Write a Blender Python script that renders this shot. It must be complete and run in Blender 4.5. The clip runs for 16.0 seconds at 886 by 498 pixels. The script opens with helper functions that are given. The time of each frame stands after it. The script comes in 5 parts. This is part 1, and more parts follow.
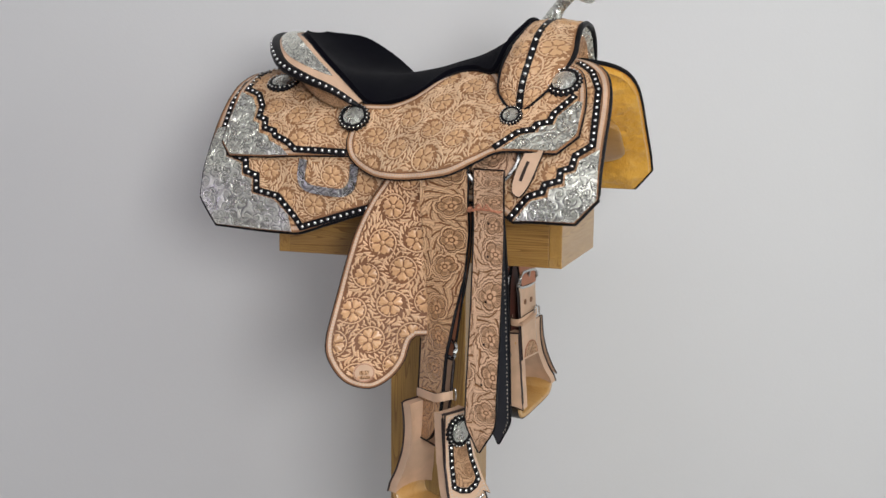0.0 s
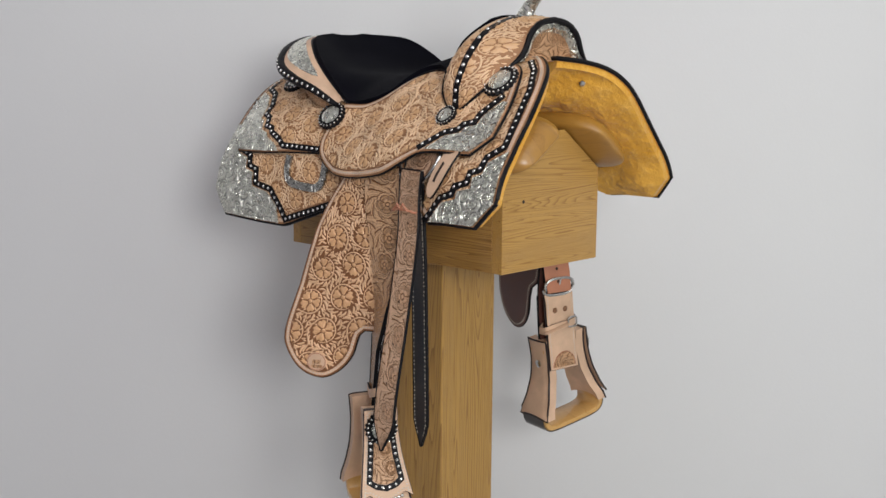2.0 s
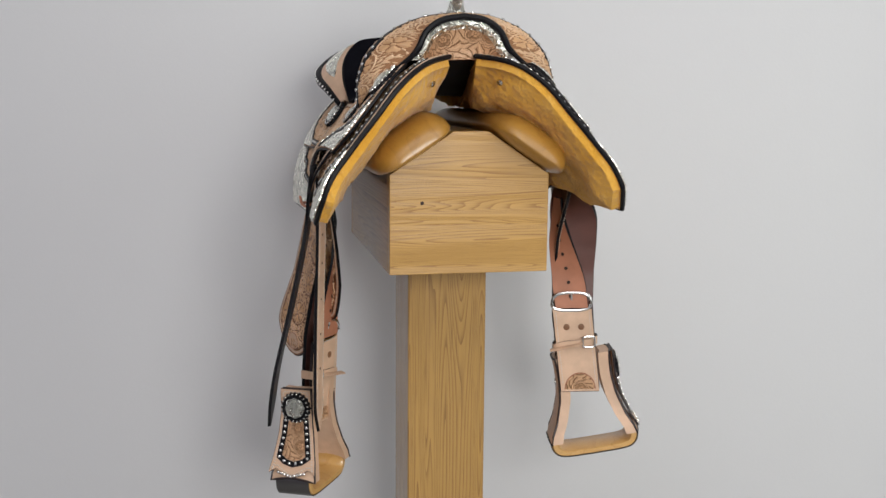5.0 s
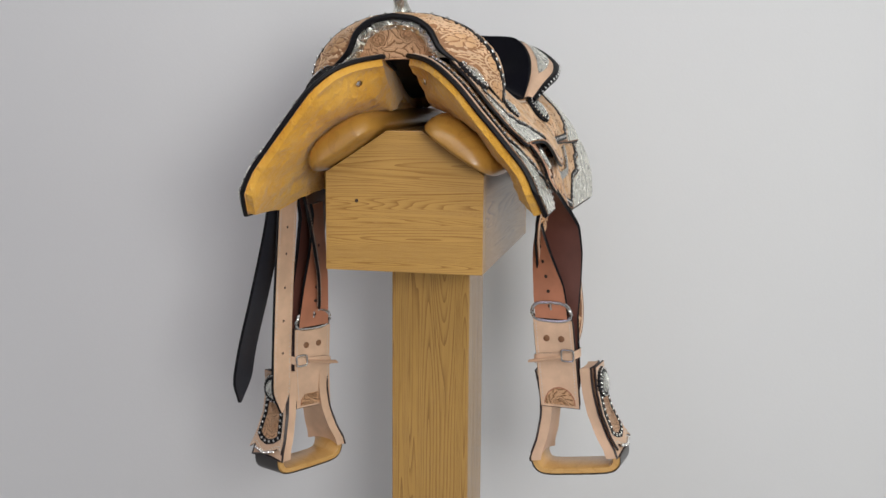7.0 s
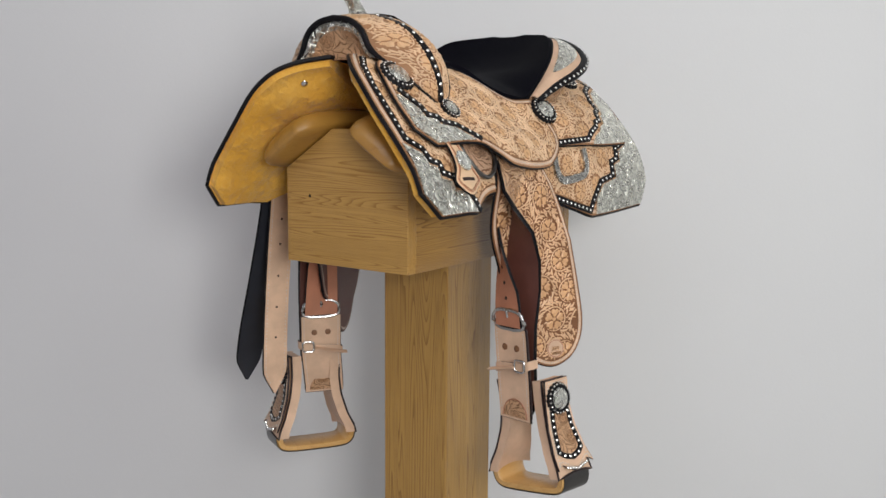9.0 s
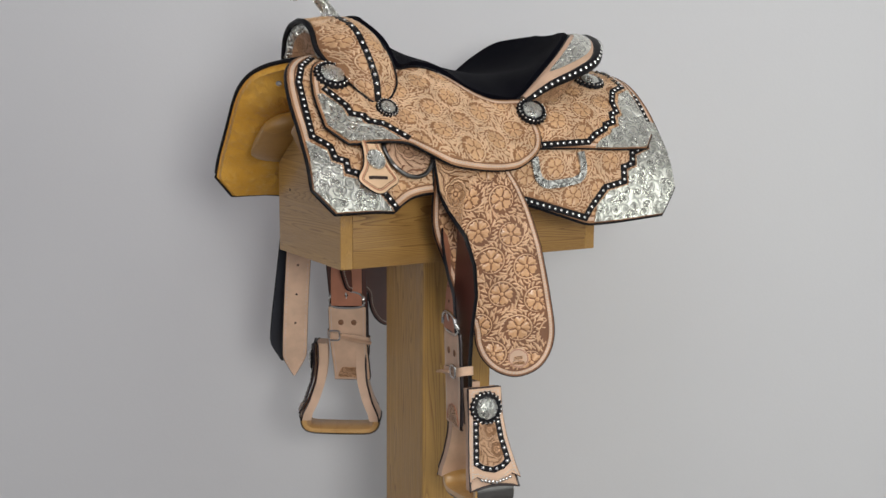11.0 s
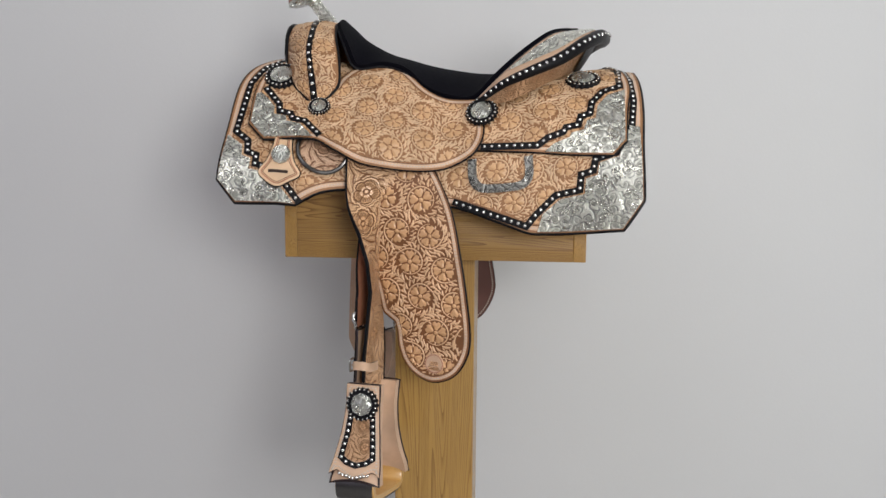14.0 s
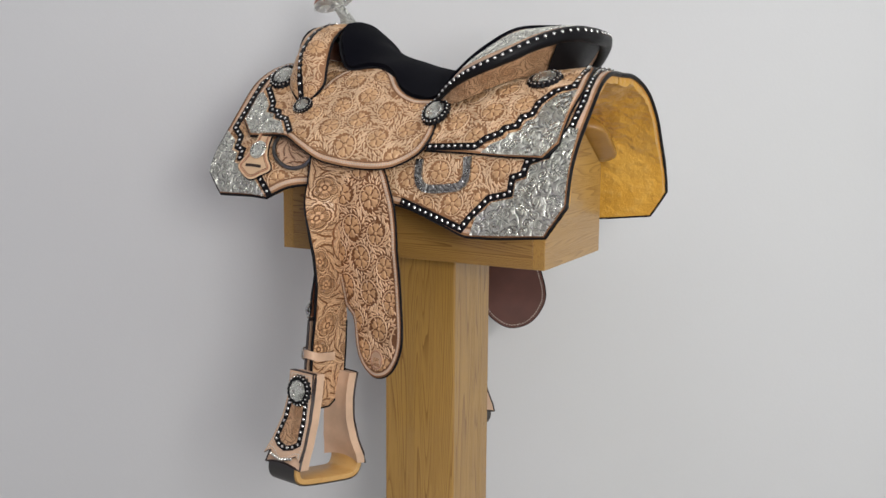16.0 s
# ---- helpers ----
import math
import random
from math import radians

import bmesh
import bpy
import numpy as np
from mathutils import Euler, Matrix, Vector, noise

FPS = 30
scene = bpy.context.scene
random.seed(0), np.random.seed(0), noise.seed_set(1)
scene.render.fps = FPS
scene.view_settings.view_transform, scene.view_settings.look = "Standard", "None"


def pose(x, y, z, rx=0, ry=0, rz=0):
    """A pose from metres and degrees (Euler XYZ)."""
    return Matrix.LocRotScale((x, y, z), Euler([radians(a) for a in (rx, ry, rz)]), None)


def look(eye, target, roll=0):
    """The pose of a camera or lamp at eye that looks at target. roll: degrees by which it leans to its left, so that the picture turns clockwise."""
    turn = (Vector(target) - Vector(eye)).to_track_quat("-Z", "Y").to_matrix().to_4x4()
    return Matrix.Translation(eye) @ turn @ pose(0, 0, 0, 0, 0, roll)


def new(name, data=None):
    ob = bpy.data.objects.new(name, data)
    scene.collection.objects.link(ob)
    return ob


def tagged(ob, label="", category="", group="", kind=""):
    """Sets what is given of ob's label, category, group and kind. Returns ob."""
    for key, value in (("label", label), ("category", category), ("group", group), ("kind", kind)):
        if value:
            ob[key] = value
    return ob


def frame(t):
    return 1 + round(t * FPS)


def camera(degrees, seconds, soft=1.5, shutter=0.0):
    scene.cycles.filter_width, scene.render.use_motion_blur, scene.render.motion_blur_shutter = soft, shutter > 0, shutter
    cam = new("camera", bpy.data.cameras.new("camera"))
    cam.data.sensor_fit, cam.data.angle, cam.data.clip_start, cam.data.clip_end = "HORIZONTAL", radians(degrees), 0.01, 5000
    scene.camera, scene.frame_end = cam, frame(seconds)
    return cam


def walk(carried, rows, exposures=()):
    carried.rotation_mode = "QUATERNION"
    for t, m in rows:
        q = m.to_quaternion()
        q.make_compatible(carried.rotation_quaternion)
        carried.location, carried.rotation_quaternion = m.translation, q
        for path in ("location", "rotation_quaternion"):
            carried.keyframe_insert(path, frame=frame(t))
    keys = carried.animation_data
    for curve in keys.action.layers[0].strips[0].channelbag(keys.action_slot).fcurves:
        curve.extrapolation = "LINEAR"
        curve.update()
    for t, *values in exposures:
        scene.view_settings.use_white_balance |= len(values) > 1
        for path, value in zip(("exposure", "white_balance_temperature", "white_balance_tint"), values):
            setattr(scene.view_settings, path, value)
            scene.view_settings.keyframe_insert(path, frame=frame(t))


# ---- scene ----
EYE = (0.0, -1.96, 1.25)
cam = camera(45.65, 16.0)
AIM = look(EYE, (math.sin(radians(0.18)), -1.96 + math.cos(radians(0.18)), 1.25 - math.tan(radians(8.615))), 0.423)
walk(cam, [(0.0, AIM), (16.0, AIM)], [(0.0, 0.04), (1.0, 0.06), (9.2, 0.03), (11.5, -0.15), (12.5, -0.12), (13.2, -0.09), (14.2, -0.02), (16.0, 0.07)])

# ---- light ----
world = bpy.data.worlds.new("studio_world")
scene.world = world
world.use_nodes = True
world.node_tree.nodes["Background"].inputs[0].default_value = (0.75, 0.78, 0.85, 1)
world.node_tree.nodes["Background"].inputs[1].default_value = 0.05
scene.view_settings.exposure = 0.0


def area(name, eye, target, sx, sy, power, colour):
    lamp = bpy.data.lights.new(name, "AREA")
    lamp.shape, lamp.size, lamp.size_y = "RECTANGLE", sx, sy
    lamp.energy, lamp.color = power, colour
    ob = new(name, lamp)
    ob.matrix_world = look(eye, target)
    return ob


# Unseen lamps, placed after the highlights, shadows and brighter right side of the wall.
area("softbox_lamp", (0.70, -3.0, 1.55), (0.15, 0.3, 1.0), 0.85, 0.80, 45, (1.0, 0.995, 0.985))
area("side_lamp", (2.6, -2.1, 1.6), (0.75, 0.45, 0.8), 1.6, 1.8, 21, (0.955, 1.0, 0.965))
# Added fill without a known source: tints the left wall, softens shadows from above.
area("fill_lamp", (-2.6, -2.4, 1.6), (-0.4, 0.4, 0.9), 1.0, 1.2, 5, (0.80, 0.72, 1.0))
area("overhead_fill_lamp", (0.0, -1.9, 2.72), (0.0, -1.8, 0.0), 3.2, 1.6, 26, (0.97, 0.97, 1.0))


# ---- material helpers ----
def mat(name):
    m = bpy.data.materials.new(name)
    m.use_nodes = True
    return m, m.node_tree.nodes, m.node_tree.links, m.node_tree.nodes["Principled BSDF"]


class Net:
    """Short names for shader arithmetic."""

    def __init__(self, name):
        self.m, self.n, self.l, self.b = mat(name)

    def put(self, node, key, value):
        if isinstance(value, bpy.types.NodeSocket):
            self.l.new(value, node.inputs[key])
        elif value is not None:
            node.inputs[key].default_value = value

    def math(self, op, a, b=None, c=None, clamp=False):
        nd = self.n.new("ShaderNodeMath")
        nd.operation, nd.use_clamp = op, clamp
        for i, v in enumerate((a, b, c)):
            self.put(nd, i, v)
        return nd.outputs[0]

    def vmath(self, op, a, b=None, out=0):
        nd = self.n.new("ShaderNodeVectorMath")
        nd.operation = op
        self.put(nd, 0, a)
        self.put(nd, 1, b)
        return nd.outputs[out]

    def coord(self, kind="Object", scale=None, loc=None, rot=None):
        tc = self.n.new("ShaderNodeTexCoord")
        out = tc.outputs[kind]
        if scale or loc or rot:
            mp = self.n.new("ShaderNodeMapping")
            self.l.new(out, mp.inputs[0])
            if scale:
                mp.inputs["Scale"].default_value = scale
            if loc:
                mp.inputs["Location"].default_value = loc
            if rot:
                mp.inputs["Rotation"].default_value = rot
            out = mp.outputs[0]
        return out

    def noise(self, vec, scale, detail=3.0, rough=0.55, dist=0.0, out=0):
        nd = self.n.new("ShaderNodeTexNoise")
        self.put(nd, "Vector", vec)
        for k, v in (("Scale", scale), ("Detail", detail), ("Roughness", rough), ("Distortion", dist)):
            nd.inputs[k].default_value = v
        return nd.outputs[out]

    def ramp(self, fac, stops):
        nd = self.n.new("ShaderNodeValToRGB")
        self.put(nd, 0, fac)
        el = nd.color_ramp.elements
        while len(el) < len(stops):
            el.new(0.5)
        for e, (p, c) in zip(el, stops):
            e.position, e.color = p, (*c, 1) if len(c) == 3 else c
        return nd.outputs[0]

    def mix(self, fac, a, b, mode="MIX"):
        nd = self.n.new("ShaderNodeMix")
        nd.data_type, nd.blend_type = "RGBA", mode
        self.put(nd, 0, fac)
        self.put(nd, 6, a if isinstance(a, bpy.types.NodeSocket) else (*a, 1))
        self.put(nd, 7, b if isinstance(b, bpy.types.NodeSocket) else (*b, 1))
        return nd.outputs[2]

    def smooth(self, x, lo, hi):
        nd = self.n.new("ShaderNodeMapRange")
        nd.interpolation_type = "SMOOTHSTEP"
        self.put(nd, 0, x)
        nd.inputs[1].default_value, nd.inputs[2].default_value = lo, hi
        return nd.outputs[0]

    def bump(self, height, dist, strength=1.0):
        nd = self.n.new("ShaderNodeBump")
        nd.inputs["Strength"].default_value, nd.inputs["Distance"].default_value = strength, dist
        self.l.new(height, nd.inputs["Height"])
        self.l.new(nd.outputs[0], self.b.inputs["Normal"])

    def done(self, colour=None, rough=None, metal=None):
        for key, v in (("Base Color", colour), ("Roughness", rough), ("Metallic", metal)):
            if isinstance(v, tuple):
                v = (*v, 1)
            if v is not None:
                self.put(self.b, key, v)
        return self.m


def rosettes(g, uv, pitch, jitter):
    """Height 0..1 of carved flowers ringed by scrolling leaves, and the mask of the flowers."""
    warp = g.noise(uv, 0.75 / pitch, 1.0, out=1)
    uvw = g.vmath("ADD", uv, g.vmath("MULTIPLY", g.vmath("SUBTRACT", warp, (0.5, 0.5, 0.5)), (pitch * 0.5, pitch * 0.5, 0)))
    vor = g.n.new("ShaderNodeTexVoronoi")
    vor.voronoi_dimensions = "2D"
    g.put(vor, "Vector", uvw)
    vor.inputs["Scale"].default_value = 1.0 / pitch
    vor.inputs["Randomness"].default_value = jitter
    loc = g.vmath("SUBTRACT", uvw, vor.outputs["Position"])
    sep = g.n.new("ShaderNodeSeparateXYZ")
    g.l.new(loc, sep.inputs[0])
    ang = g.math("ARCTAN2", sep.outputs[1], sep.outputs[0])
    seed = g.n.new("ShaderNodeSeparateColor")
    g.l.new(vor.outputs["Color"], seed.inputs[0])
    ang = g.math("ADD", ang, g.math("MULTIPLY", seed.outputs[0], 6.283))
    r = vor.outputs["Distance"]
    # five frilled petals with a cut down the middle of each
    lobes = g.math("ABSOLUTE", g.math("COSINE", g.math("MULTIPLY", ang, 2.5)))
    frill = g.math("MULTIPLY", g.math("ABSOLUTE", g.math("SINE", g.math("MULTIPLY", ang, 12.5))), 0.022)
    reach = g.math("ADD", g.math("MULTIPLY_ADD", g.math("POWER", lobes, 0.55), 0.085, 0.232), frill)
    rel = g.math("DIVIDE", r, reach)
    petal = g.math("SUBTRACT", 1.0, g.smooth(rel, 0.88, 1.0))
    gap = g.smooth(lobes, 0.03, 0.26)
    veins = g.math("MULTIPLY_ADD", g.math("SINE", g.math("MULTIPLY", ang, 30.0)), 0.35, 0.65)
    veins = g.math("MAXIMUM", veins, g.smooth(g.math("ABSOLUTE", g.math("SUBTRACT", rel, 0.66)), 0.06, 0.20))
    heart = g.math("SUBTRACT", 1.0, g.smooth(r, 0.040, 0.056))
    hring = g.smooth(g.math("ABSOLUTE", g.math("SUBTRACT", r, 0.068)), 0.004, 0.026)
    flower = g.math("MULTIPLY", petal, g.math("MULTIPLY", g.math("MULTIPLY", gap, veins), hring))
    flower = g.math("MAXIMUM", flower, heart)
    # stem that winds round the flower, then swept leaves with a vein, dark ground between them
    hand = g.math("SIGN", g.math("SUBTRACT", seed.outputs[1], 0.45))
    turn = g.math("MULTIPLY", ang, hand)
    wind = g.math("ADD", rel, g.math("MULTIPLY", g.math("SINE", ang), 0.10))
    stem = g.math("MULTIPLY", g.smooth(g.math("ABSOLUTE", g.math("SUBTRACT", wind, 1.10)), 0.01, 0.05), g.smooth(g.math("ABSOLUTE", g.math("SUBTRACT", wind, 1.36)), 0.01, 0.06))
    lnr = g.math("LOGARITHM", g.math("MAXIMUM", r, 0.02), 2.718)
    wave = g.math("MULTIPLY", g.noise(uv, 1.6 / pitch, 1.0), 6.0)
    sweep = g.math("ADD", g.math("ADD", g.math("MULTIPLY", turn, 9.0), g.math("MULTIPLY", lnr, 13.0)), wave)
    a1 = g.math("SINE", sweep)
    body = g.smooth(a1, -1.0, -0.62)
    vein = g.smooth(g.math("ABSOLUTE", g.math("SUBTRACT", a1, 0.55)), 0.02, 0.22)
    # lobes cut into the edges of the leaves
    lobe = g.math("SINE", g.math("ADD", g.math("MULTIPLY", turn, -11.0), g.math("MULTIPLY", lnr, 34.0)))
    nick = g.math("MAXIMUM", g.smooth(lobe, -0.95, -0.45), g.smooth(a1, 0.0, 0.5))
    leaf = g.math("MULTIPLY", body, g.math("MULTIPLY", g.math("MULTIPLY_ADD", vein, 0.4, 0.6), g.math("MULTIPLY_ADD", nick, 0.55, 0.45)))
    outer = g.smooth(wind, 1.34, 1.40)
    leaf = g.math("MULTIPLY", g.math("MAXIMUM", leaf, g.math("SUBTRACT", 1.0, outer)), stem)
    mask = g.math("SUBTRACT", 1.0, g.smooth(rel, 0.98, 1.04))
    h = g.math("ADD", g.math("MULTIPLY", flower, mask), g.math("MULTIPLY", leaf, g.math("SUBTRACT", 1.0, mask)))
    fine = g.noise(uv, 900, 2.0)
    return h, mask, fine


def tooled(name, light, dark, pitch, jitter, rough=0.42, deep=0.8):
    g = Net(name)
    uv = g.coord("UV")
    h, mask, fine = rosettes(g, uv, pitch, jitter)
    tone = g.noise(uv, 18, 3.0)
    lit = g.mix(tone, tuple(c * 0.86 for c in light), tuple(min(1, c * 1.1) for c in light))
    lit = g.mix(g.math("MULTIPLY", mask, 0.40), lit, tuple(c * f for c, f in zip(light, (0.80, 0.66, 0.52))))
    col = g.mix(g.smooth(h, 0.0, deep), dark, lit)
    g.bump(g.math("ADD", h, g.math("MULTIPLY", fine, 0.08)), 0.0036, 1.0)
    return g.done(col, g.math("MULTIPLY_ADD", h, -0.18, rough + 0.08))


def leather(name, colour, rough=0.5, grain=0.0003):
    g = Net(name)
    p = g.coord("Object")
    tone = g.noise(p, 22, 4.0)
    fine = g.noise(p, 700, 3.0)
    col = g.mix(g.smooth(tone, 0.3, 0.75), tuple(c * 0.84 for c in colour), tuple(min(1, c * 1.08) for c in colour))
    g.bump(fine, grain, 0.6)
    return g.done(col, g.math("MULTIPLY_ADD", tone, 0.15, rough - 0.07))


def engraved(name, pitch, tint=(0.84, 0.83, 0.735)):
    g = Net(name)
    uv = g.coord("UV")
    warp = g.noise(uv, 60, 1.5, out=1)
    uvw = g.vmath("ADD", uv, g.vmath("MULTIPLY", g.vmath("SUBTRACT", warp, (0.5, 0.5, 0.5)), (0.012, 0.012, 0)))
    vor = g.n.new("ShaderNodeTexVoronoi")
    vor.voronoi_dimensions = "2D"
    g.put(vor, "Vector", uvw)
    vor.inputs["Scale"].default_value = 1.0 / pitch
    vor.inputs["Randomness"].default_value = 0.75
    sep = g.n.new("ShaderNodeSeparateXYZ")
    g.l.new(g.vmath("SUBTRACT", uvw, vor.outputs["Position"]), sep.inputs[0])
    ang = g.math("ARCTAN2", sep.outputs[1], sep.outputs[0])
    seed = g.n.new("ShaderNodeSeparateColor")
    g.l.new(vor.outputs["Color"], seed.inputs[0])
    r = vor.outputs["Distance"]
    hand = g.math("SIGN", g.math("SUBTRACT", seed.outputs[1], 0.5))
    lnr = g.math("LOGARITHM", g.math("MAXIMUM", r, 0.03), 2.718)
    turn = g.math("ADD", g.math("MULTIPLY", ang, hand), g.math("MULTIPLY", seed.outputs[0], 6.28))
    scroll = g.math("SINE", g.math("ADD", g.math("MULTIPLY", turn, 2.0), g.math("MULTIPLY", lnr, 7.0)))
    cuts = g.math("SINE", g.math("ADD", g.math("MULTIPLY", turn, 8.0), g.math("MULTIPLY", lnr, 14.0)))
    # bright-cut scrolls with small leaf cuts beside them, on polished ground
    h = g.math("ADD", g.smooth(scroll, -0.95, -0.1), g.math("MULTIPLY", g.math("MULTIPLY", g.smooth(cuts, -0.9, 0.0), g.smooth(scroll, 0.1, 0.7)), 0.45))
    h = g.math("ADD", h, g.math("MULTIPLY", g.noise(uv, 55, 1.0), 0.55))
    col = g.mix(g.smooth(h, 0.1, 0.7), tuple(c * 0.35 for c in tint), tint)
    g.bump(h, 0.0018, 1.0)
    return g.done(col, g.math("MULTIPLY_ADD", g.noise(uv, 40, 2.0), 0.12, 0.215), 1.0)


def plain_metal(name, colour, rough):
    g = Net(name)
    n = g.noise(g.coord("Object"), 260, 3.0)
    g.bump(n, 0.0004, 0.4)
    return g.done(g.mix(n, tuple(c * 0.85 for c in colour), colour), g.math("MULTIPLY_ADD", n, 0.15, rough - 0.05), 1.0)


def wood(name, grain, light=(0.52, 0.305, 0.085), dark=(0.33, 0.165, 0.035), ring=1.0, gloss=0.42, lines=0.34, coat=0.16):
    """grain: scale of the coordinates, small along the grain."""
    g = Net(name)
    p = g.coord("Object", scale=grain)
    broad = g.noise(p, 0.9, 2.0, 0.5, 0.35)
    saw = g.math("FRACT", g.math("MULTIPLY", broad, 26.0 * ring))
    late = g.math("POWER", saw, 3.0)
    fibre = g.noise(g.coord("Object", scale=tuple(v * 7 for v in grain)), 3.0, 4.0, 0.7)
    pores = g.smooth(g.noise(g.coord("Object", scale=tuple(v * (16 if v > 5 else 9) for v in grain)), 2.2, 1.0), 0.58, 0.72)
    f = g.math("ADD", g.math("MULTIPLY", late, lines), g.math("MULTIPLY", g.math("SUBTRACT", fibre, 0.3), 0.75))
    f = g.math("ADD", f, g.math("MULTIPLY", pores, 0.22))
    col = g.mix(g.smooth(f, 0.0, 0.95), light, dark)
    patch = g.noise(g.coord("Object"), 6.0, 2.0)
    col = g.mix(g.math("MULTIPLY", g.smooth(patch, 0.4, 0.8), 0.4), col, tuple(c * k for c, k in zip(light, (0.80, 0.74, 0.62))))
    g.bump(g.math("MULTIPLY", f, -1.0), 0.0005, 0.6)
    g.b.inputs["Coat Weight"].default_value = 0.5
    g.b.inputs["Coat Roughness"].default_value = coat
    return g.done(col, g.math("MULTIPLY_ADD", fibre, 0.2, gloss - 0.1))


TAN, BROWN = (0.68, 0.45, 0.265), (0.26, 0.118, 0.042)
M_TOOL_FENDER = tooled("tooled_leather_fender", (0.68, 0.415, 0.235), (0.23, 0.092, 0.032), 0.056, 0.35, 0.30, 0.9)
M_TOOL_DARK = tooled("tooled_leather_skirt", (0.68, 0.43, 0.28), (0.24, 0.105, 0.05), 0.055, 0.45)
M_TOOL_FINE = tooled("tooled_leather_small", (0.66, 0.39, 0.22), BROWN, 0.038, 0.5)
M_TOOL_BILLET = tooled("tooled_leather_billet", (0.70, 0.44, 0.28), BROWN, 0.046, 0.15, 0.4, 0.8)
M_GROUND = leather("matted_dark_ground", (0.315, 0.152, 0.066), 0.6, 0.0008)
M_GROUND_FENDER = leather("matted_dark_ground_fender", (0.20, 0.080, 0.029), 0.5, 0.0008)
M_CARVE = leather("carved_scroll_leather", (0.69, 0.465, 0.285), 0.36)
M_CARVE_FENDER = leather("carved_fender_leather", (0.70, 0.445, 0.265), 0.26)
M_PETAL = leather("carved_petal_leather", (0.625, 0.375, 0.195), 0.34)
M_PETAL_FENDER = leather("carved_fender_petal_leather", (0.64, 0.37, 0.19), 0.26)
M_PLAIN = leather("natural_leather", (0.63, 0.42, 0.285), 0.48)
M_RED = leather("russet_strap_leather", (0.42, 0.17, 0.095), 0.48)
M_MAROON = leather("maroon_lining_leather", (0.105, 0.038, 0.028), 0.42)
M_BLACK = leather("black_edge_leather", (0.006, 0.0055, 0.007), 0.45)
M_BLACK.node_tree.nodes["Principled BSDF"].inputs["Specular IOR Level"].default_value = 0.16
M_EDGE = leather("dark_burnished_edge", (0.020, 0.009, 0.009), 0.4)
M_STRAPBLACK = leather("black_strap_leather", (0.022, 0.024, 0.032), 0.45)
M_SILVER = engraved("engraved_silver", 0.0185, (0.95, 0.94, 0.85))
M_STUD = plain_metal("bright_silver", (0.86, 0.85, 0.82), 0.17)
M_STEEL = plain_metal("nickel_hardware", (0.66, 0.65, 0.63), 0.22)
M_DARKMETAL = plain_metal("dark_metal_band", (0.16, 0.155, 0.15), 0.3)
M_THREAD = leather("white_thread", (0.60, 0.53, 0.45), 0.8)
M_BORDER = leather("plain_border_leather", (0.66, 0.43, 0.285), 0.42)
M_GROOVE = leather("dyed_groove", (0.20, 0.09, 0.04), 0.6)
M_HOLE = leather("punched_hole", (0.03, 0.015, 0.01), 0.8)


def suede():
    g = Net("black_suede")
    p = g.coord("Object")
    n = g.noise(p, 14, 4.0)
    g.bump(g.noise(p, 900, 2.0), 0.0006, 0.7)
    g.b.inputs["Sheen Weight"].default_value = 0.02
    g.b.inputs["Sheen Roughness"].default_value = 0.5
    g.b.inputs["Specular IOR Level"].default_value = 0.05
    return g.done(g.mix(n, (0.002, 0.002, 0.004), (0.0045, 0.0045, 0.008)), 0.95)


def fleece():
    g = Net("golden_fleece")
    p = g.coord("Object")
    n = g.noise(p, 9, 4.0)
    tuft = g.noise(p, 55, 4.0, 0.6)
    g.bump(tuft, 0.010, 0.9)
    g.b.inputs["Sheen Weight"].default_value = 0.2
    col = g.mix(g.smooth(n, 0.3, 0.75), (0.60, 0.29, 0.022), (0.70, 0.38, 0.06))
    col = g.mix(g.math("MULTIPLY", g.smooth(tuft, 0.5, 0.75), 0.35), col, (0.74, 0.46, 0.13))
    return g.done(col, 0.92)


M_SUEDE, M_FLEECE = suede(), fleece()
M_OAK_FRONT = wood("oak_end_board", (18, 0.6, 18), (0.47, 0.27, 0.07), (0.25, 0.115, 0.022), ring=2.4, lines=0.65)
M_OAK_SIDE = wood("oak_side_board", (0.55, 22, 22), (0.40, 0.225, 0.06), (0.19, 0.088, 0.02), ring=2.2, lines=0.8)
M_OAK_POST = wood("oak_post", (13, 13, 0.6), (0.43, 0.245, 0.06), (0.21, 0.10, 0.022), 1.8, 0.42, 0.6)
M_BAR = wood("varnished_bar_wood", (1.6, 9, 9), (0.37, 0.19, 0.036), (0.25, 0.115, 0.02), 0.35, 0.36, 0.34, 0.30)
M_TREAD = wood("stirrup_wood", (9, 9, 9), (0.60, 0.35, 0.12), (0.47, 0.25, 0.07), 0.4, 0.35)


def wall_paint():
    g = Net("grey_white_wall")
    p = g.coord("Object")
    n = g.noise(p, 1.2, 3.0)
    f = g.noise(p, 160, 3.0)
    g.bump(f, 0.0006, 0.35)
    return g.done(g.mix(n, (0.66, 0.66, 0.67), (0.70, 0.70, 0.70)), 0.75)


M_WALL = wall_paint()


# Grey of the unseen walls, chosen for silver reflections and bounced light.
def unseen_wall_paint():
    g = Net("unseen_wall_grey")
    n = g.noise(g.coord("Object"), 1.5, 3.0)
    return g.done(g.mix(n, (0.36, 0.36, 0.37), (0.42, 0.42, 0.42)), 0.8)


M_UNSEEN_WALL = unseen_wall_paint()


def floor_paint():
    g = Net("grey_floor")
    p = g.coord("Object")
    n = g.noise(p, 3, 4.0)
    return g.done(g.mix(n, (0.34, 0.33, 0.32), (0.44, 0.43, 0.42)), 0.6)


M_FLOOR = floor_paint()


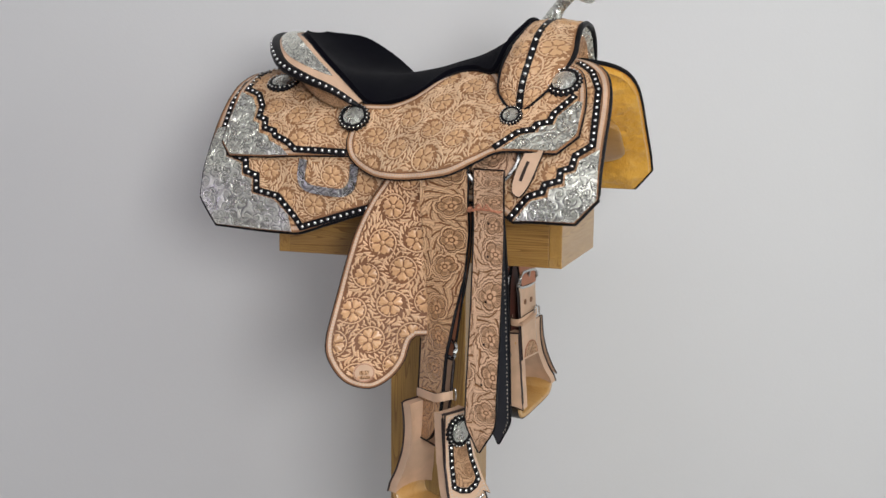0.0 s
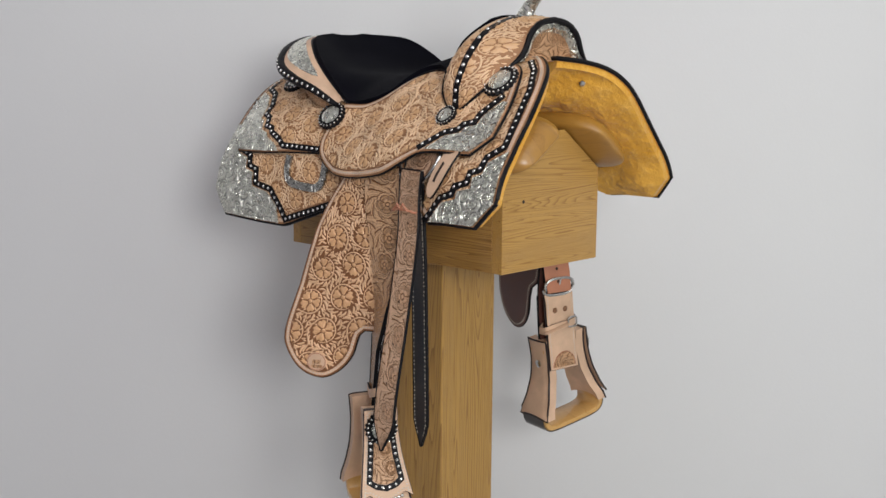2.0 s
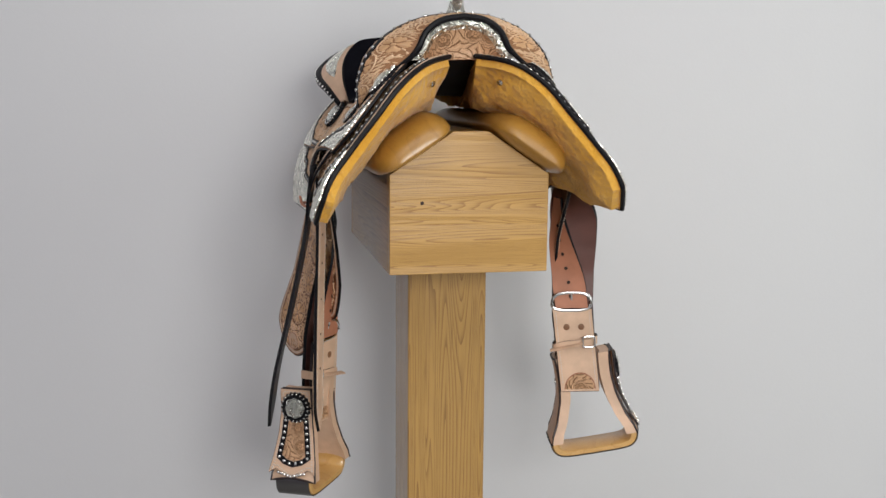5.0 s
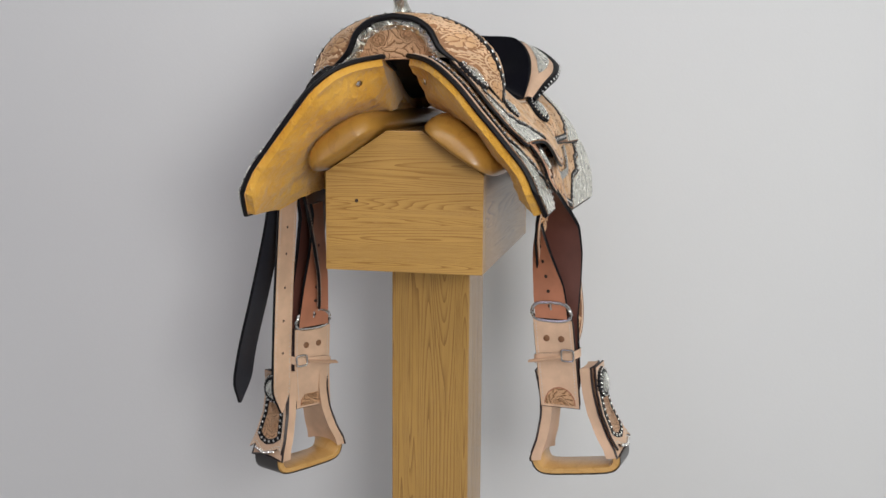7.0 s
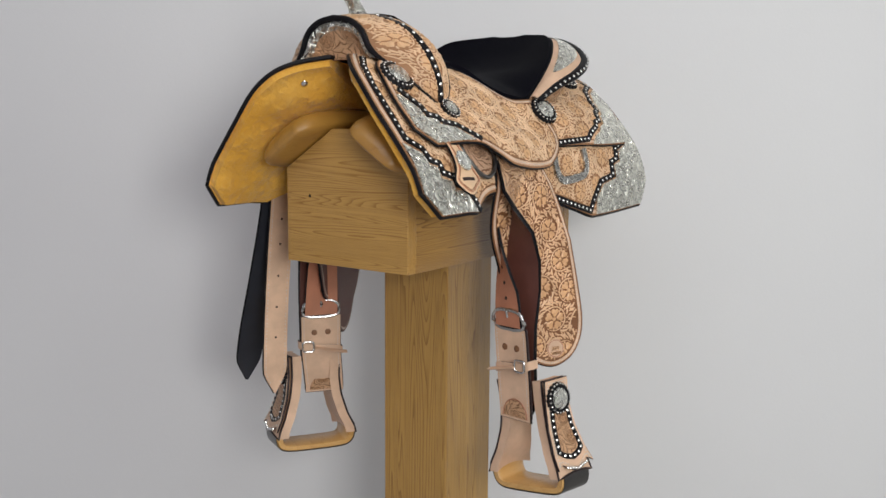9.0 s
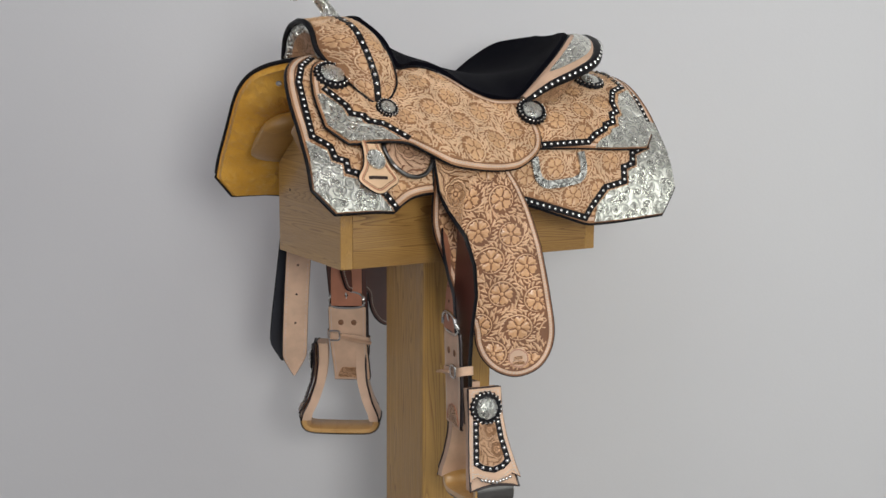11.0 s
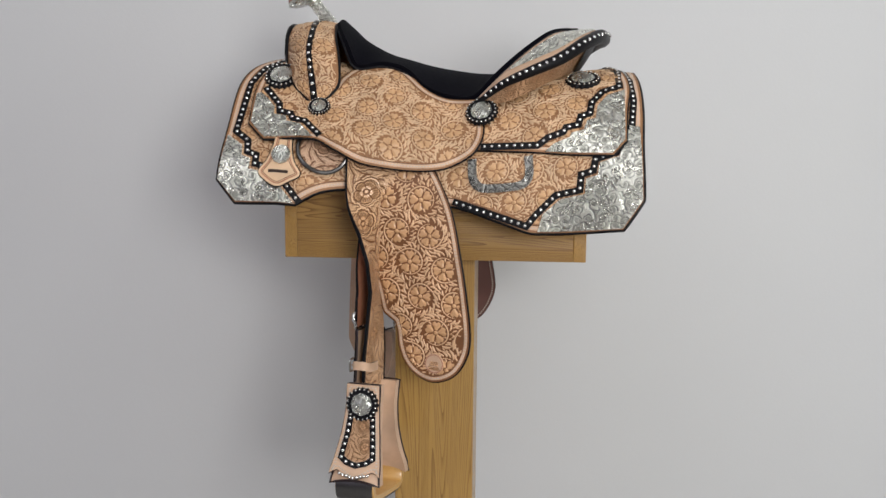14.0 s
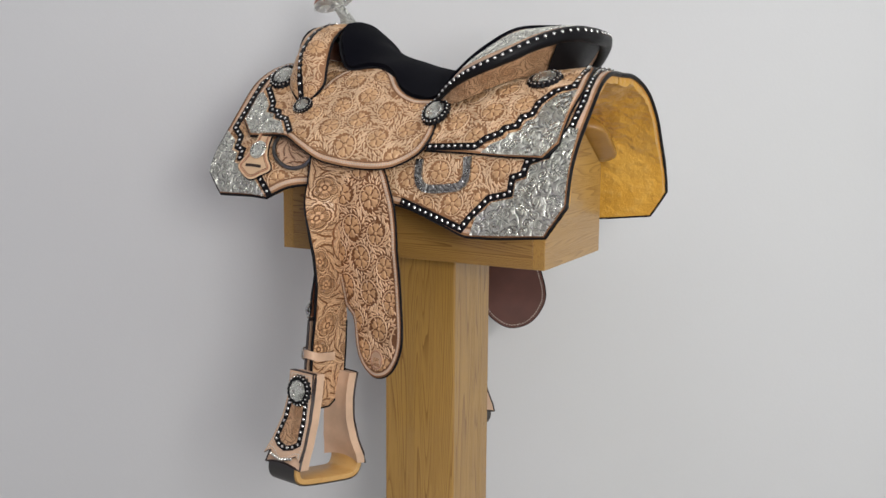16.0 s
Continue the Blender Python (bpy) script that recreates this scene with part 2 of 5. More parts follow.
# ---- mesh helpers ----
def part(name, bm, material, parent=None, label="", smooth=True):
    me = bpy.data.meshes.new(name)
    bm.normal_update()
    bm.to_mesh(me)
    bm.free()
    for m in material if isinstance(material, (list, tuple)) else [material]:
        me.materials.append(m)
    if smooth:
        me.shade_smooth()
        try:
            me.set_sharp_from_angle(angle=radians(38))
        except AttributeError:
            pass
    ob = new(name, me)
    if parent:
        ob.parent = parent
    if label:
        ob["label"] = label
    return ob


def hermite(points, closed=False, step=0.006):
    """A smooth line through points; a point with a third value 1 keeps its corner."""
    pts = [(Vector(p[:2]), len(p) > 2) for p in points]
    n = len(pts)
    out = []
    for i in range(n if closed else n - 1):
        (a, sa), (b, sb) = pts[i], pts[(i + 1) % n]
        prev = pts[i - 1][0] if closed or i else a
        nxt = pts[(i + 2) % n][0] if closed or i + 2 < n else b
        d = (b - a).length
        ta = (b - a) if sa else (b - prev) * (d / max(1e-6, (b - a).length + (a - prev).length))
        tb = (b - a) if sb else (nxt - a) * (d / max(1e-6, (b - a).length + (nxt - b).length))
        k = max(1, int(d / step))
        for j in range(k):
            t = j / k
            h1, h2 = 2 * t**3 - 3 * t**2 + 1, -2 * t**3 + 3 * t**2
            h3, h4 = t**3 - 2 * t**2 + t, t**3 - t**2
            out.append(a * h1 + b * h2 + ta * h3 + tb * h4)
    if not closed:
        out.append(pts[-1][0])
    return out


def curve3(points, n):
    """n + 1 points on a smooth line through 3D points."""
    pts = [Vector(p) for p in points]
    out = []
    for k in range(n + 1):
        f = k / n * (len(pts) - 1)
        i = min(int(f), len(pts) - 2)
        t = f - i
        a, b = pts[i], pts[i + 1]
        p0 = pts[i - 1] if i else a * 2 - b
        p3 = pts[i + 2] if i + 2 < len(pts) else b * 2 - a
        out.append(0.5 * (2 * a + (b - p0) * t + (2 * p0 - 5 * a + 4 * b - p3) * t**2 + (3 * a - p0 - 3 * b + p3) * t**3))
    return out


def sheet(outline, place, thick, cell=0.016, flip=False, parts=(0, 1, 2)):
    """A sheet cut to a 2D outline and laid by place(u, v, depth); faces: front, back, edge."""
    bm = bmesh.new()
    verts = [bm.verts.new((p[0], p[1], 0)) for p in outline]
    bm.faces.new(verts)
    lo = [min(p[i] for p in outline) for i in (0, 1)]
    hi = [max(p[i] for p in outline) for i in (0, 1)]
    for i in (0, 1):
        for k in range(1, int((hi[i] - lo[i]) / cell) + 1):
            at, no = [0, 0, 0], [0, 0, 0]
            at[i], no[i] = lo[i] + k * cell, 1
            bmesh.ops.bisect_plane(bm, geom=bm.verts[:] + bm.edges[:] + bm.faces[:], plane_co=at, plane_no=no, dist=1e-6)
    bmesh.ops.triangulate(bm, faces=[f for f in bm.faces if len(f.verts) > 4])
    flat = [(v.co.x, v.co.y) for v in bm.verts]
    bm.verts.index_update()
    faces = [[v.index for v in f.verts] for f in bm.faces]
    area2 = sum(outline[i][0] * outline[(i + 1) % len(outline)][1] - outline[(i + 1) % len(outline)][0] * outline[i][1] for i in range(len(outline)))
    if bm.faces[:] and bm.faces[:][0].normal.z * 1 < 0:
        faces = [f[::-1] for f in faces]
    rim = [(e.verts[0].index, e.verts[1].index) for e in bm.edges if len(e.link_faces) == 1]
    bm.free()
    out = bmesh.new()
    uvl = out.loops.layers.uv.new("UVMap")
    top = [out.verts.new(place(u, v, 0.0)) for u, v in flat]
    low = [out.verts.new(place(u, v, -thick)) for u, v in flat]

    def face(vs, idx, mi):
        try:
            f = out.faces.new(vs)
        except ValueError:
            return
        f.material_index, f.smooth = mi, True
        for lp, k in zip(f.loops, idx):
            lp[uvl].uv = flat[k]

    for f in faces:
        g = f[::-1] if flip else f
        face([top[k] for k in g], g, parts[0])
        face([low[k] for k in g[::-1]], g[::-1], parts[1])
    for a, b in rim:
        face([top[a], low[a], low[b], top[b]], (a, a, b, b), parts[2])
    bmesh.ops.recalc_face_normals(out, faces=out.faces[:])
    return out


def tube(path, radius, sides=8, closed=False, squash=1.0):
    bm = bmesh.new()
    rings = []
    n = len(path)
    path = [Vector(p) for p in path]
    up = Vector((0.13, 0.21, 0.97))
    for i, p in enumerate(path):
        a = path[i - 1] if i or closed else p
        b = path[(i + 1) % n] if i + 1 < n or closed else p
        d = (b - a).normalized()
        s = d.cross(up)
        if s.length < 0.05:
            s = d.cross(Vector((1, 0, 0)))
        s.normalize()
        w = s.cross(d)
        r = radius[i] if isinstance(radius, (list, tuple)) else radius
        rings.append([bm.verts.new(p + (s * math.cos(k / sides * math.tau) + w * math.sin(k / sides * math.tau) * squash) * r) for k in range(sides)])
    for i in range(n if closed else n - 1):
        a, b = rings[i], rings[(i + 1) % n]
        for k in range(sides):
            bm.faces.new((a[k], a[(k + 1) % sides], b[(k + 1) % sides], b[k]))
    if not closed:
        bm.faces.new(rings[0][::-1])
        bm.faces.new(rings[-1])
    bmesh.ops.recalc_face_normals(bm, faces=bm.faces[:])
    return bm


def loft(rows, closed=False, uvs=None, caps=False):
    """Faces between rows of points of equal length."""
    bm = bmesh.new()
    uvl = bm.loops.layers.uv.new("UVMap")
    grid = [[bm.verts.new(p) for p in r] for r in rows]
    m = len(rows[0])
    for i in range(len(rows) - 1):
        for k in range(m if closed else m - 1):
            q = (i, k), (i, (k + 1) % m), (i + 1, (k + 1) % m), (i + 1, k)
            try:
                f = bm.faces.new([grid[a][b] for a, b in q])
            except ValueError:
                continue
            f.smooth = True
            for lp, (a, b) in zip(f.loops, q):
                lp[uvl].uv = uvs(a, b) if uvs else (lp.vert.co.x, lp.vert.co.z)
    if caps and closed:
        bm.faces.new(grid[0][::-1])
        bm.faces.new(grid[-1])
    bmesh.ops.recalc_face_normals(bm, faces=bm.faces[:])
    return bm


def thicken(bm, t, back=1, edge=2):
    """Gives a lofted sheet a thickness against its normals."""
    bm.normal_update()
    uvl = bm.loops.layers.uv.active
    faces = bm.faces[:]
    under = {v: bm.verts.new(v.co - v.normal * t) for v in bm.verts[:]}
    rim = [e for e in bm.edges if len(e.link_faces) == 1]
    for f in faces:
        g = bm.faces.new([under[v] for v in reversed(f.verts)])
        g.material_index, g.smooth = back, True
        for lp, src in zip(g.loops, reversed(f.loops[:])):
            lp[uvl].uv = src[uvl].uv
    for e in rim:
        a, b = e.verts
        g = bm.faces.new((a, b, under[b], under[a]))
        g.material_index = edge
    bmesh.ops.recalc_face_normals(bm, faces=bm.faces[:])
    return bm


def slab(a, b, bevel=0.002):
    bm = bmesh.new()
    bmesh.ops.create_cube(bm, size=1)
    for v in bm.verts:
        v.co = [(a[i] + b[i]) / 2 + v.co[i] * (b[i] - a[i]) for i in range(3)]
    if bevel:
        bmesh.ops.bevel(bm, geom=bm.edges[:], offset=bevel, segments=2, affect="EDGES", profile=0.5)
    return bm


def prism(outline, axis, lo, hi, bevel=0.002):
    """A 2D outline drawn out along an axis (0: outline is y, z; 1: x, z)."""
    bm = bmesh.new()
    put = (lambda u, v, w: (w, u, v)) if axis == 0 else (lambda u, v, w: (u, w, v))
    a = [bm.verts.new(put(*p[:2], lo)) for p in outline]
    b = [bm.verts.new(put(*p[:2], hi)) for p in outline]
    n = len(a)
    bm.faces.new(a)
    bm.faces.new(b[::-1])
    for i in range(n):
        bm.faces.new((a[i], b[i], b[(i + 1) % n], a[(i + 1) % n]))
    bmesh.ops.recalc_face_normals(bm, faces=bm.faces[:])
    if bevel:
        bmesh.ops.bevel(bm, geom=bm.edges[:], offset=bevel, segments=2, affect="EDGES", profile=0.5)
    return bm


def beads(places, radius, flat=0.6, seg=8):
    """Small domes; places: (point, normal)."""
    bm = bmesh.new()
    for p, nrm in places:
        q = Vector(nrm).to_track_quat("Z", "Y").to_matrix().to_4x4()
        mtx = Matrix.Translation(p) @ q @ Matrix.Diagonal((radius, radius, radius * flat, 1))
        bmesh.ops.create_uvsphere(bm, u_segments=seg, v_segments=5, radius=1.0, matrix=mtx)
    for f in bm.faces:
        f.smooth = True
    return bm


# ---- the room ----
def room():
    tagged(part("wall_back", slab((-3.2, 0.49, 0), (3.2, 0.61, 2.8), 0), M_WALL, None, "", False), "plain grey-white painted studio wall behind the stand", "wall", kind="structure")
    # Three unseen walls added to close the room and shape its fill light.
    tagged(part("wall_front", slab((-3.2, -4.32, 0), (3.2, -4.2, 2.8), 0), M_UNSEEN_WALL, None, "", False), "plain unseen wall closing the room, its grey set for reflections and fill", "wall", kind="structure")
    tagged(part("wall_east", slab((3.2, -4.2, 0), (3.32, 0.49, 2.8), 0), M_UNSEEN_WALL, None, "", False), "plain unseen side wall, its grey set for reflections and fill", "wall", kind="structure")
    tagged(part("wall_west", slab((-3.32, -4.2, 0), (-3.2, 0.49, 2.8), 0), M_UNSEEN_WALL, None, "", False), "plain unseen side wall, its grey set for reflections and fill", "wall", kind="structure")
    tagged(part("floor", slab((-3.4, -4.4, -0.1), (3.4, 0.8, 0), 0), M_FLOOR, None, "", False), "plain grey studio floor", "floor", kind="structure")
    tagged(part("ceiling", slab((-3.4, -4.4, 2.8), (3.4, 0.8, 2.9), 0), M_WALL, None, "", False), "plain pale grey ceiling", "ceiling", kind="structure")


room()


# ---- the stand ----
def saddle_stand():
    st = tagged(new("saddle_stand"), "golden oak saddle stand, peaked box on a square post", "saddle stand")
    z0, z1, zt = -0.297, -0.135, -0.066
    yl, yr, y1, y2 = -0.136, 0.128, -0.032, 0.026
    hexa = [(yl, z0), (yr, z0), (yr, z1), (y2, zt), (y1, zt), (yl, z1)]
    part("front_board", prism(hexa, 0, 0.244, 0.266, 0.0012), M_OAK_FRONT, st, "oak end board with horizontal grain and a small knot", False)
    part("rear_board", prism(hexa, 0, -0.266, -0.244, 0.0012), M_OAK_FRONT, st, "", False)
    part("side_board", slab((-0.2438, yl, z0), (0.2438, yl + 0.022, z1), 0.001), M_OAK_SIDE, st, "", False)
    part("side_board", slab((-0.2438, yr - 0.022, z0), (0.2438, yr, z1), 0.001), M_OAK_SIDE, st, "", False)
    part("bottom_board", slab((-0.2438, yl + 0.0225, z0 + 0.002), (0.2438, yr - 0.0225, z0 + 0.022), 0), M_OAK_SIDE, st, "", False)
    for a, b in (((yl, z1), (y1, zt)), ((y2, zt), (yr, z1))):
        part("sloping_board", prism([a, b, (b[0], b[1] - 0.025), (a[0], a[1] - 0.018)], 1 - 1, -0.2438, 0.2438, 0), M_OAK_SIDE, st, "", False)
    part("top_board", slab((-0.2438, y1 + 0.0005, zt - 0.02), (0.2438, y2 - 0.0005, zt - 0.001), 0), M_OAK_SIDE, st, "", False)
    part("knot", beads([((0.2655, -0.083, -0.181), (1, 0, 0))], 0.004, 0.25), M_HOLE, st, "small dark knot")
    part("post", slab((-0.070, -0.073, -1.25), (0.076, 0.072, z0), 0.003), M_OAK_POST, st, "square oak post with vertical grain", False)
    # rounded varnished bars on the two slopes
    for sgn, (a, b) in ((-1, ((yl, z1), (y1, zt))), (1, ((yr, z1), (y2, zt)))):
        va, vb = Vector((0, *a)), Vector((0, *b))
        along = (vb - va).normalized()
        nrm = Vector((0, -along.z * sgn, along.y * sgn)) * -1
        if nrm.z < 0:
            nrm = -nrm
        mid = (va * 0.56 + vb * 0.44)
        rows = []
        for i in range(37):
            t = math.sin((i / 36 - 0.5) * math.pi)
            k = max(0.0, 1 - abs(t) ** 9) ** 0.5
            c = mid + Vector((0.012 + 0.310 * t, 0, 0))
            row = []
            for j in range(24):
                q = j / 24 * math.tau
                cu, cv = math.cos(q), math.sin(q)
                u = math.copysign(abs(cu) ** 0.75, cu) * 0.073 * (0.45 + 0.55 * k)
                v = math.copysign(abs(cv) ** 0.85, cv) * (0.044 if cv > 0 else 0.012) * max(k, 0.02)
                row.append(c + along * u + nrm * (v + 0.0125))
            rows.append(row)
        part("rest_bar", loft(rows, True, caps=True), M_BAR, st, "rounded glossy varnished wooden rest")
    return st


STAND = saddle_stand()
SADDLE = tagged(new("western_saddle"), "tooled natural leather show saddle with engraved silver, on the oak stand", "saddle")

# ---- the saddle's flank: x along, s down from the spine ----
STATIONS = (-0.35, -0.2, -0.03, 0.1, 0.25)
FLANK = (
    ((0, .040), (.06, .038), (.12, .016), (.17, -.026), (.215, -.08), (.245, -.13), (.26, -.186), (.267, -.235), (.27, -.30)),
    ((0, .03), (.07, .026), (.13, .005), (.18, -.035), (.21, -.075), (.223, -.12), (.23, -.16), (.242, -.24), (.25, -.30)),
    ((0, .03), (.055, .028), (.11, .005), (.155, -.035), (.183, -.075), (.205, -.11), (.217, -.16), (.227, -.24), (.235, -.30)),
    ((0, .05), (.06, .043), (.12, .012), (.165, -.035), (.197, -.075), (.218, -.115), (.225, -.16), (.235, -.24), (.24, -.30)),
    ((0, .07), (.07, .053), (.12, .018), (.165, -.035), (.202, -.08), (.235, -.125), (.255, -.18), (.266, -.24), (.270, -.30)),
)
FLANK_TABLE = []
for rowset in FLANK:
    dense = np.array([tuple(v) for v in curve3([(a, b, 0) for a, b in rowset], 96)])[:, :2]
    arc = np.concatenate([[0], np.cumsum(np.hypot(*np.diff(dense, axis=0).T))])
    grid_s = np.linspace(0, 0.5, 126)
    FLANK_TABLE.append(np.stack([np.interp(grid_s, arc, dense[:, 0]), np.interp(grid_s, arc, dense[:, 1])], 1))
FLANK_TABLE = np.array(FLANK_TABLE)


FLANK_ROWS = FLANK_TABLE.tolist()


def flank_point(x, s):
    i = 0
    while i < 3 and x > STATIONS[i + 1]:
        i += 1
    t = min(max((x - STATIONS[i]) / (STATIONS[i + 1] - STATIONS[i]), 0.0), 1.0)
    t = t * t * (3 - 2 * t) * 0.5 + t * 0.5
    f = min(max(s, 0) / 0.004, 124.999)
    k = int(f)
    f -= k
    a, b, c, d = FLANK_ROWS[i][k], FLANK_ROWS[i][k + 1], FLANK_ROWS[i + 1][k], FLANK_ROWS[i + 1][k + 1]
    y = (a[0] * (1 - f) + b[0] * f) * (1 - t) + (c[0] * (1 - f) + d[0] * f) * t
    z = (a[1] * (1 - f) + b[1] * f) * (1 - t) + (c[1] * (1 - f) + d[1] * f) * t
    return Vector((x, y, z))


def flank_normal(x, s):
    e = 0.006
    n = (flank_point(x + e, s) - flank_point(x - e, s)).cross(flank_point(x, s + e) - flank_point(x, max(0, s - e)))
    n.normalize()
    return n if n.y > 0 or n.z > 0.5 else -n


def on_flank(side, lift):
    """place() for sheets on one flank; lift: metres or a function of x, s."""

    def place(x, s, depth=0.0):
        p = flank_point(x, s) + flank_normal(x, s) * ((lift(x, s) if callable(lift) else lift) + depth)
        return Vector((p.x, p.y * side, p.z))

    return place


def edge_tube(outline, place, r, depth=0.0):
    return tube([place(p[0], p[1], depth) for p in outline], r, 6, True)


def ribbon(path, width, place, depth, thick=0.0022):
    """A flat strip along a 2D line."""
    n = len(path)
    rows = []
    for i, p in enumerate(path):
        a, b = path[max(i - 1, 0)], path[min(i + 1, n - 1)]
        d1 = (Vector(p) - Vector(a)) if i else (Vector(b) - Vector(p))
        d2 = (Vector(b) - Vector(p)) if i + 1 < n else d1
        d1, d2 = d1.normalized(), d2.normalized()
        d = (d1 + d2).normalized()
        nn = Vector((-d.y, d.x)) / max(0.55, d.dot(d1))
        l, r = Vector(p) + nn * width / 2, Vector(p) - nn * width / 2
        rows.append([place(l.x, l.y, depth - thick), place(l.x, l.y, depth), place(r.x, r.y, depth), place(r.x, r.y, depth - thick)])
    return loft(rows)


def walk_along(path, gap):
    out, left = [], gap * 0.5
    for a, b in zip(path, path[1:]):
        a, b = Vector(a), Vector(b)
        d = (b - a).length
        while left < d:
            out.append(a + (b - a) * (left / d))
            left += gap
        left -= d
    return out


def studded(path, place, depth, parent, width=0.0115, gap=0.0125, r=0.0030):
    part("studded_band", ribbon([Vector(p[:2]) for p in path], width, place, depth), M_BLACK, parent, "black leather band set with silver studs")
    spots = []
    for q in walk_along(path, gap):
        p = place(q.x, q.y, depth)
        spots.append((p, (place(q.x, q.y, depth + 0.01) - p).normalized()))
    part("silver_studs", beads(spots, r, 0.75, 7), M_STUD, parent, "row of small domed silver studs")["kind"] = "stuff"


def stitches(path, place, depth, parent, gap=0.0052):
    bm = bmesh.new()
    for q in walk_along(path, gap):
        p = place(q.x, q.y, depth)
        n = (place(q.x, q.y, depth + 0.01) - p).normalized()
        m = Matrix.Translation(p) @ n.to_track_quat("Z", "Y").to_matrix().to_4x4() @ Matrix.Diagonal((0.0014, 0.0009, 0.0005, 1))
        bmesh.ops.create_cube(bm, size=2.0, matrix=m)
    part("stitching", bm, M_THREAD, parent, "line of pale thread stitches", False)["kind"] = "stuff"


def inset(outline, d):
    """The outline moved inwards by d."""
    n = len(outline)
    area2 = sum(outline[i][0] * outline[(i + 1) % n][1] - outline[(i + 1) % n][0] * outline[i][1] for i in range(n))
    sg = 1 if area2 > 0 else -1
    out = []
    for i in range(n):
        a, p, b = (Vector(outline[j % n]) for j in (i - 1, i, i + 1))
        d1, d2 = (p - a).normalized(), (b - p).normalized()
        t = (d1 + d2)
        t = t.normalized() if t.length > 1e-6 else d1
        out.append(p + Vector((-t.y, t.x)) * sg * d / max(0.6, t.dot(d1)))
    return out


def concho(place_point, normal, radius, parent, stretch=1.0):
    """A domed engraved disc on a black scalloped rosette with a ring of beads."""
    nrm = Vector(normal).normalized()
    frame_m = Matrix.Translation(place_point) @ nrm.to_track_quat("Z", "X").to_matrix().to_4x4()
    n = 20

    def at(r, a, h):
        return frame_m @ Vector((r * math.cos(a), r * math.sin(a) * stretch, h))

    rows = []
    for r, h in ((0.2, 0.0), (0.98, 0.0), (1.0, 0.0025), (0.9, 0.0065), (0.72, 0.0075), (0.2, 0.0075)):
        rows.append([at(radius * r * (1 + (0.045 * math.cos(n * k / 120 * math.tau) if r > 0.8 else 0)), k / 120 * math.tau, h - 0.001) for k in range(120)])
    base = part("concho", loft(rows, True, caps=True), M_BLACK, parent, "domed silver rosette on black scalloped leather")
    rows = []
    for i in range(9):
        f = i / 8
        rr = radius * 0.66 * math.cos(f * math.pi / 2 * 0.97)
        rows.append([at(rr * (1 + 0.03 * math.cos(8 * k / 40 * math.tau) * (f < 0.2)), k / 40 * math.tau, 0.0055 + radius * 0.24 * math.sin(f * math.pi / 2)) for k in range(40)])
    part("dome", loft(rows, True, caps=True, uvs=lambda a, b: (math.cos(b / 40 * math.tau) * (9 - a) * 0.004 + radius, math.sin(b / 40 * math.tau) * (9 - a) * 0.004)), M_CONCHO, base, "engraved silver dome")
    part("bead_ring", beads([(at(radius * 0.88, (k + 0.5) / n * math.tau, 0.0062), nrm) for k in range(n)], radius * 0.058 + 0.0004, 0.9, 6), M_STUD, base, "ring of silver beads")["kind"] = "stuff"
    return base


M_CONCHO = engraved("engraved_concho_silver", 0.0115, (0.97, 0.97, 0.90))
M_DEE = engraved("engraved_dee_silver", 0.018, (0.56, 0.55, 0.52))

SKIRT = [(.262, .024, 1), (.300, .062), (.330, .104), (.344, .155), (.348, .25), (.352, .350, 1), (.319, .390, 1), (.217, .389, 1), (.178, .362), (.135, .350), (.05, .345), (-.045, .357), (-.12, .389), (-.165, .410), (-.183, .414), (-.321, .417, 1), (-.354, .370, 1), (-.352, .28), (-.354, .2), (-.352, .14), (-.346, .07), (-.341, .0, 1), (-.22, .006, 1), (-.10, .07), (0, .06), (.10, .045), (.2, .035)]
SILVER_SKIRT_FRONT = [(.345, .262), (.316, .284), (.314, .305), (.298, .312), (.299, .331), (.275, .337), (.274, .350), (.247, .357), (.219, .3885), (.318, .3885), (.351, .3505)]
SILVER_SKIRT_REAR = [(-.332, .232), (-.349, .236), (-.3525, .3695), (-.3205, .4155), (-.184, .4125), (-.192, .384), (-.220, .360), (-.259, .354), (-.261, .328), (-.279, .324), (-.283, .302), (-.315, .292)]
BAND_SKIRT_REAR = [(-.043, .349), (-.12, .382), (-.166, .402), (-.181, .384), (-.213, .353), (-.251, .347), (-.253, .321), (-.272, .316), (-.276, .296), (-.31, .285), (-.336, .232), (-.340, .175), (-.335, .118), (-.325, .06), (-.323, .01)]
BAND_SKIRT_FRONT = [(.275, .066), (.306, .101), (.324, .144), (.329, .215), (.332, .254), (.308, .274), (.305, .298), (.289, .304), (.289, .322), (.267, .329), (.264, .342), (.240, .350), (.209, .386)]
JOCKEY_REAR = [(-.083, .266, 1), (-.193, .282), (-.305, .292, 1), (-.326, .267, 1), (-.328, .205), (-.333, .150), (-.325, .09), (-.308, .03), (-.303, 0, 1), (-.20, 0, 1), (-.10, .13, 1), (-.07, .16, 1)]
SILVER_JOCKEY_REAR = [(-.194, .281), (-.209, .268), (-.234, .258), (-.237, .250), (-.257, .245), (-.262, .227), (-.276, .222), (-.280, .194), (-.297, .169), (-.325, .157), (-.324, .265), (-.304, .290)]
BAND_JOCKEY_REAR = [(-.088, .262), (-.182, .270), (-.199, .258), (-.224, .248), (-.228, .240), (-.248, .235), (-.252, .218), (-.267, .212), (-.270, .187), (-.288, .160), (-.317, .147), (-.316, .089), (-.298, .03), (-.294, .008)]
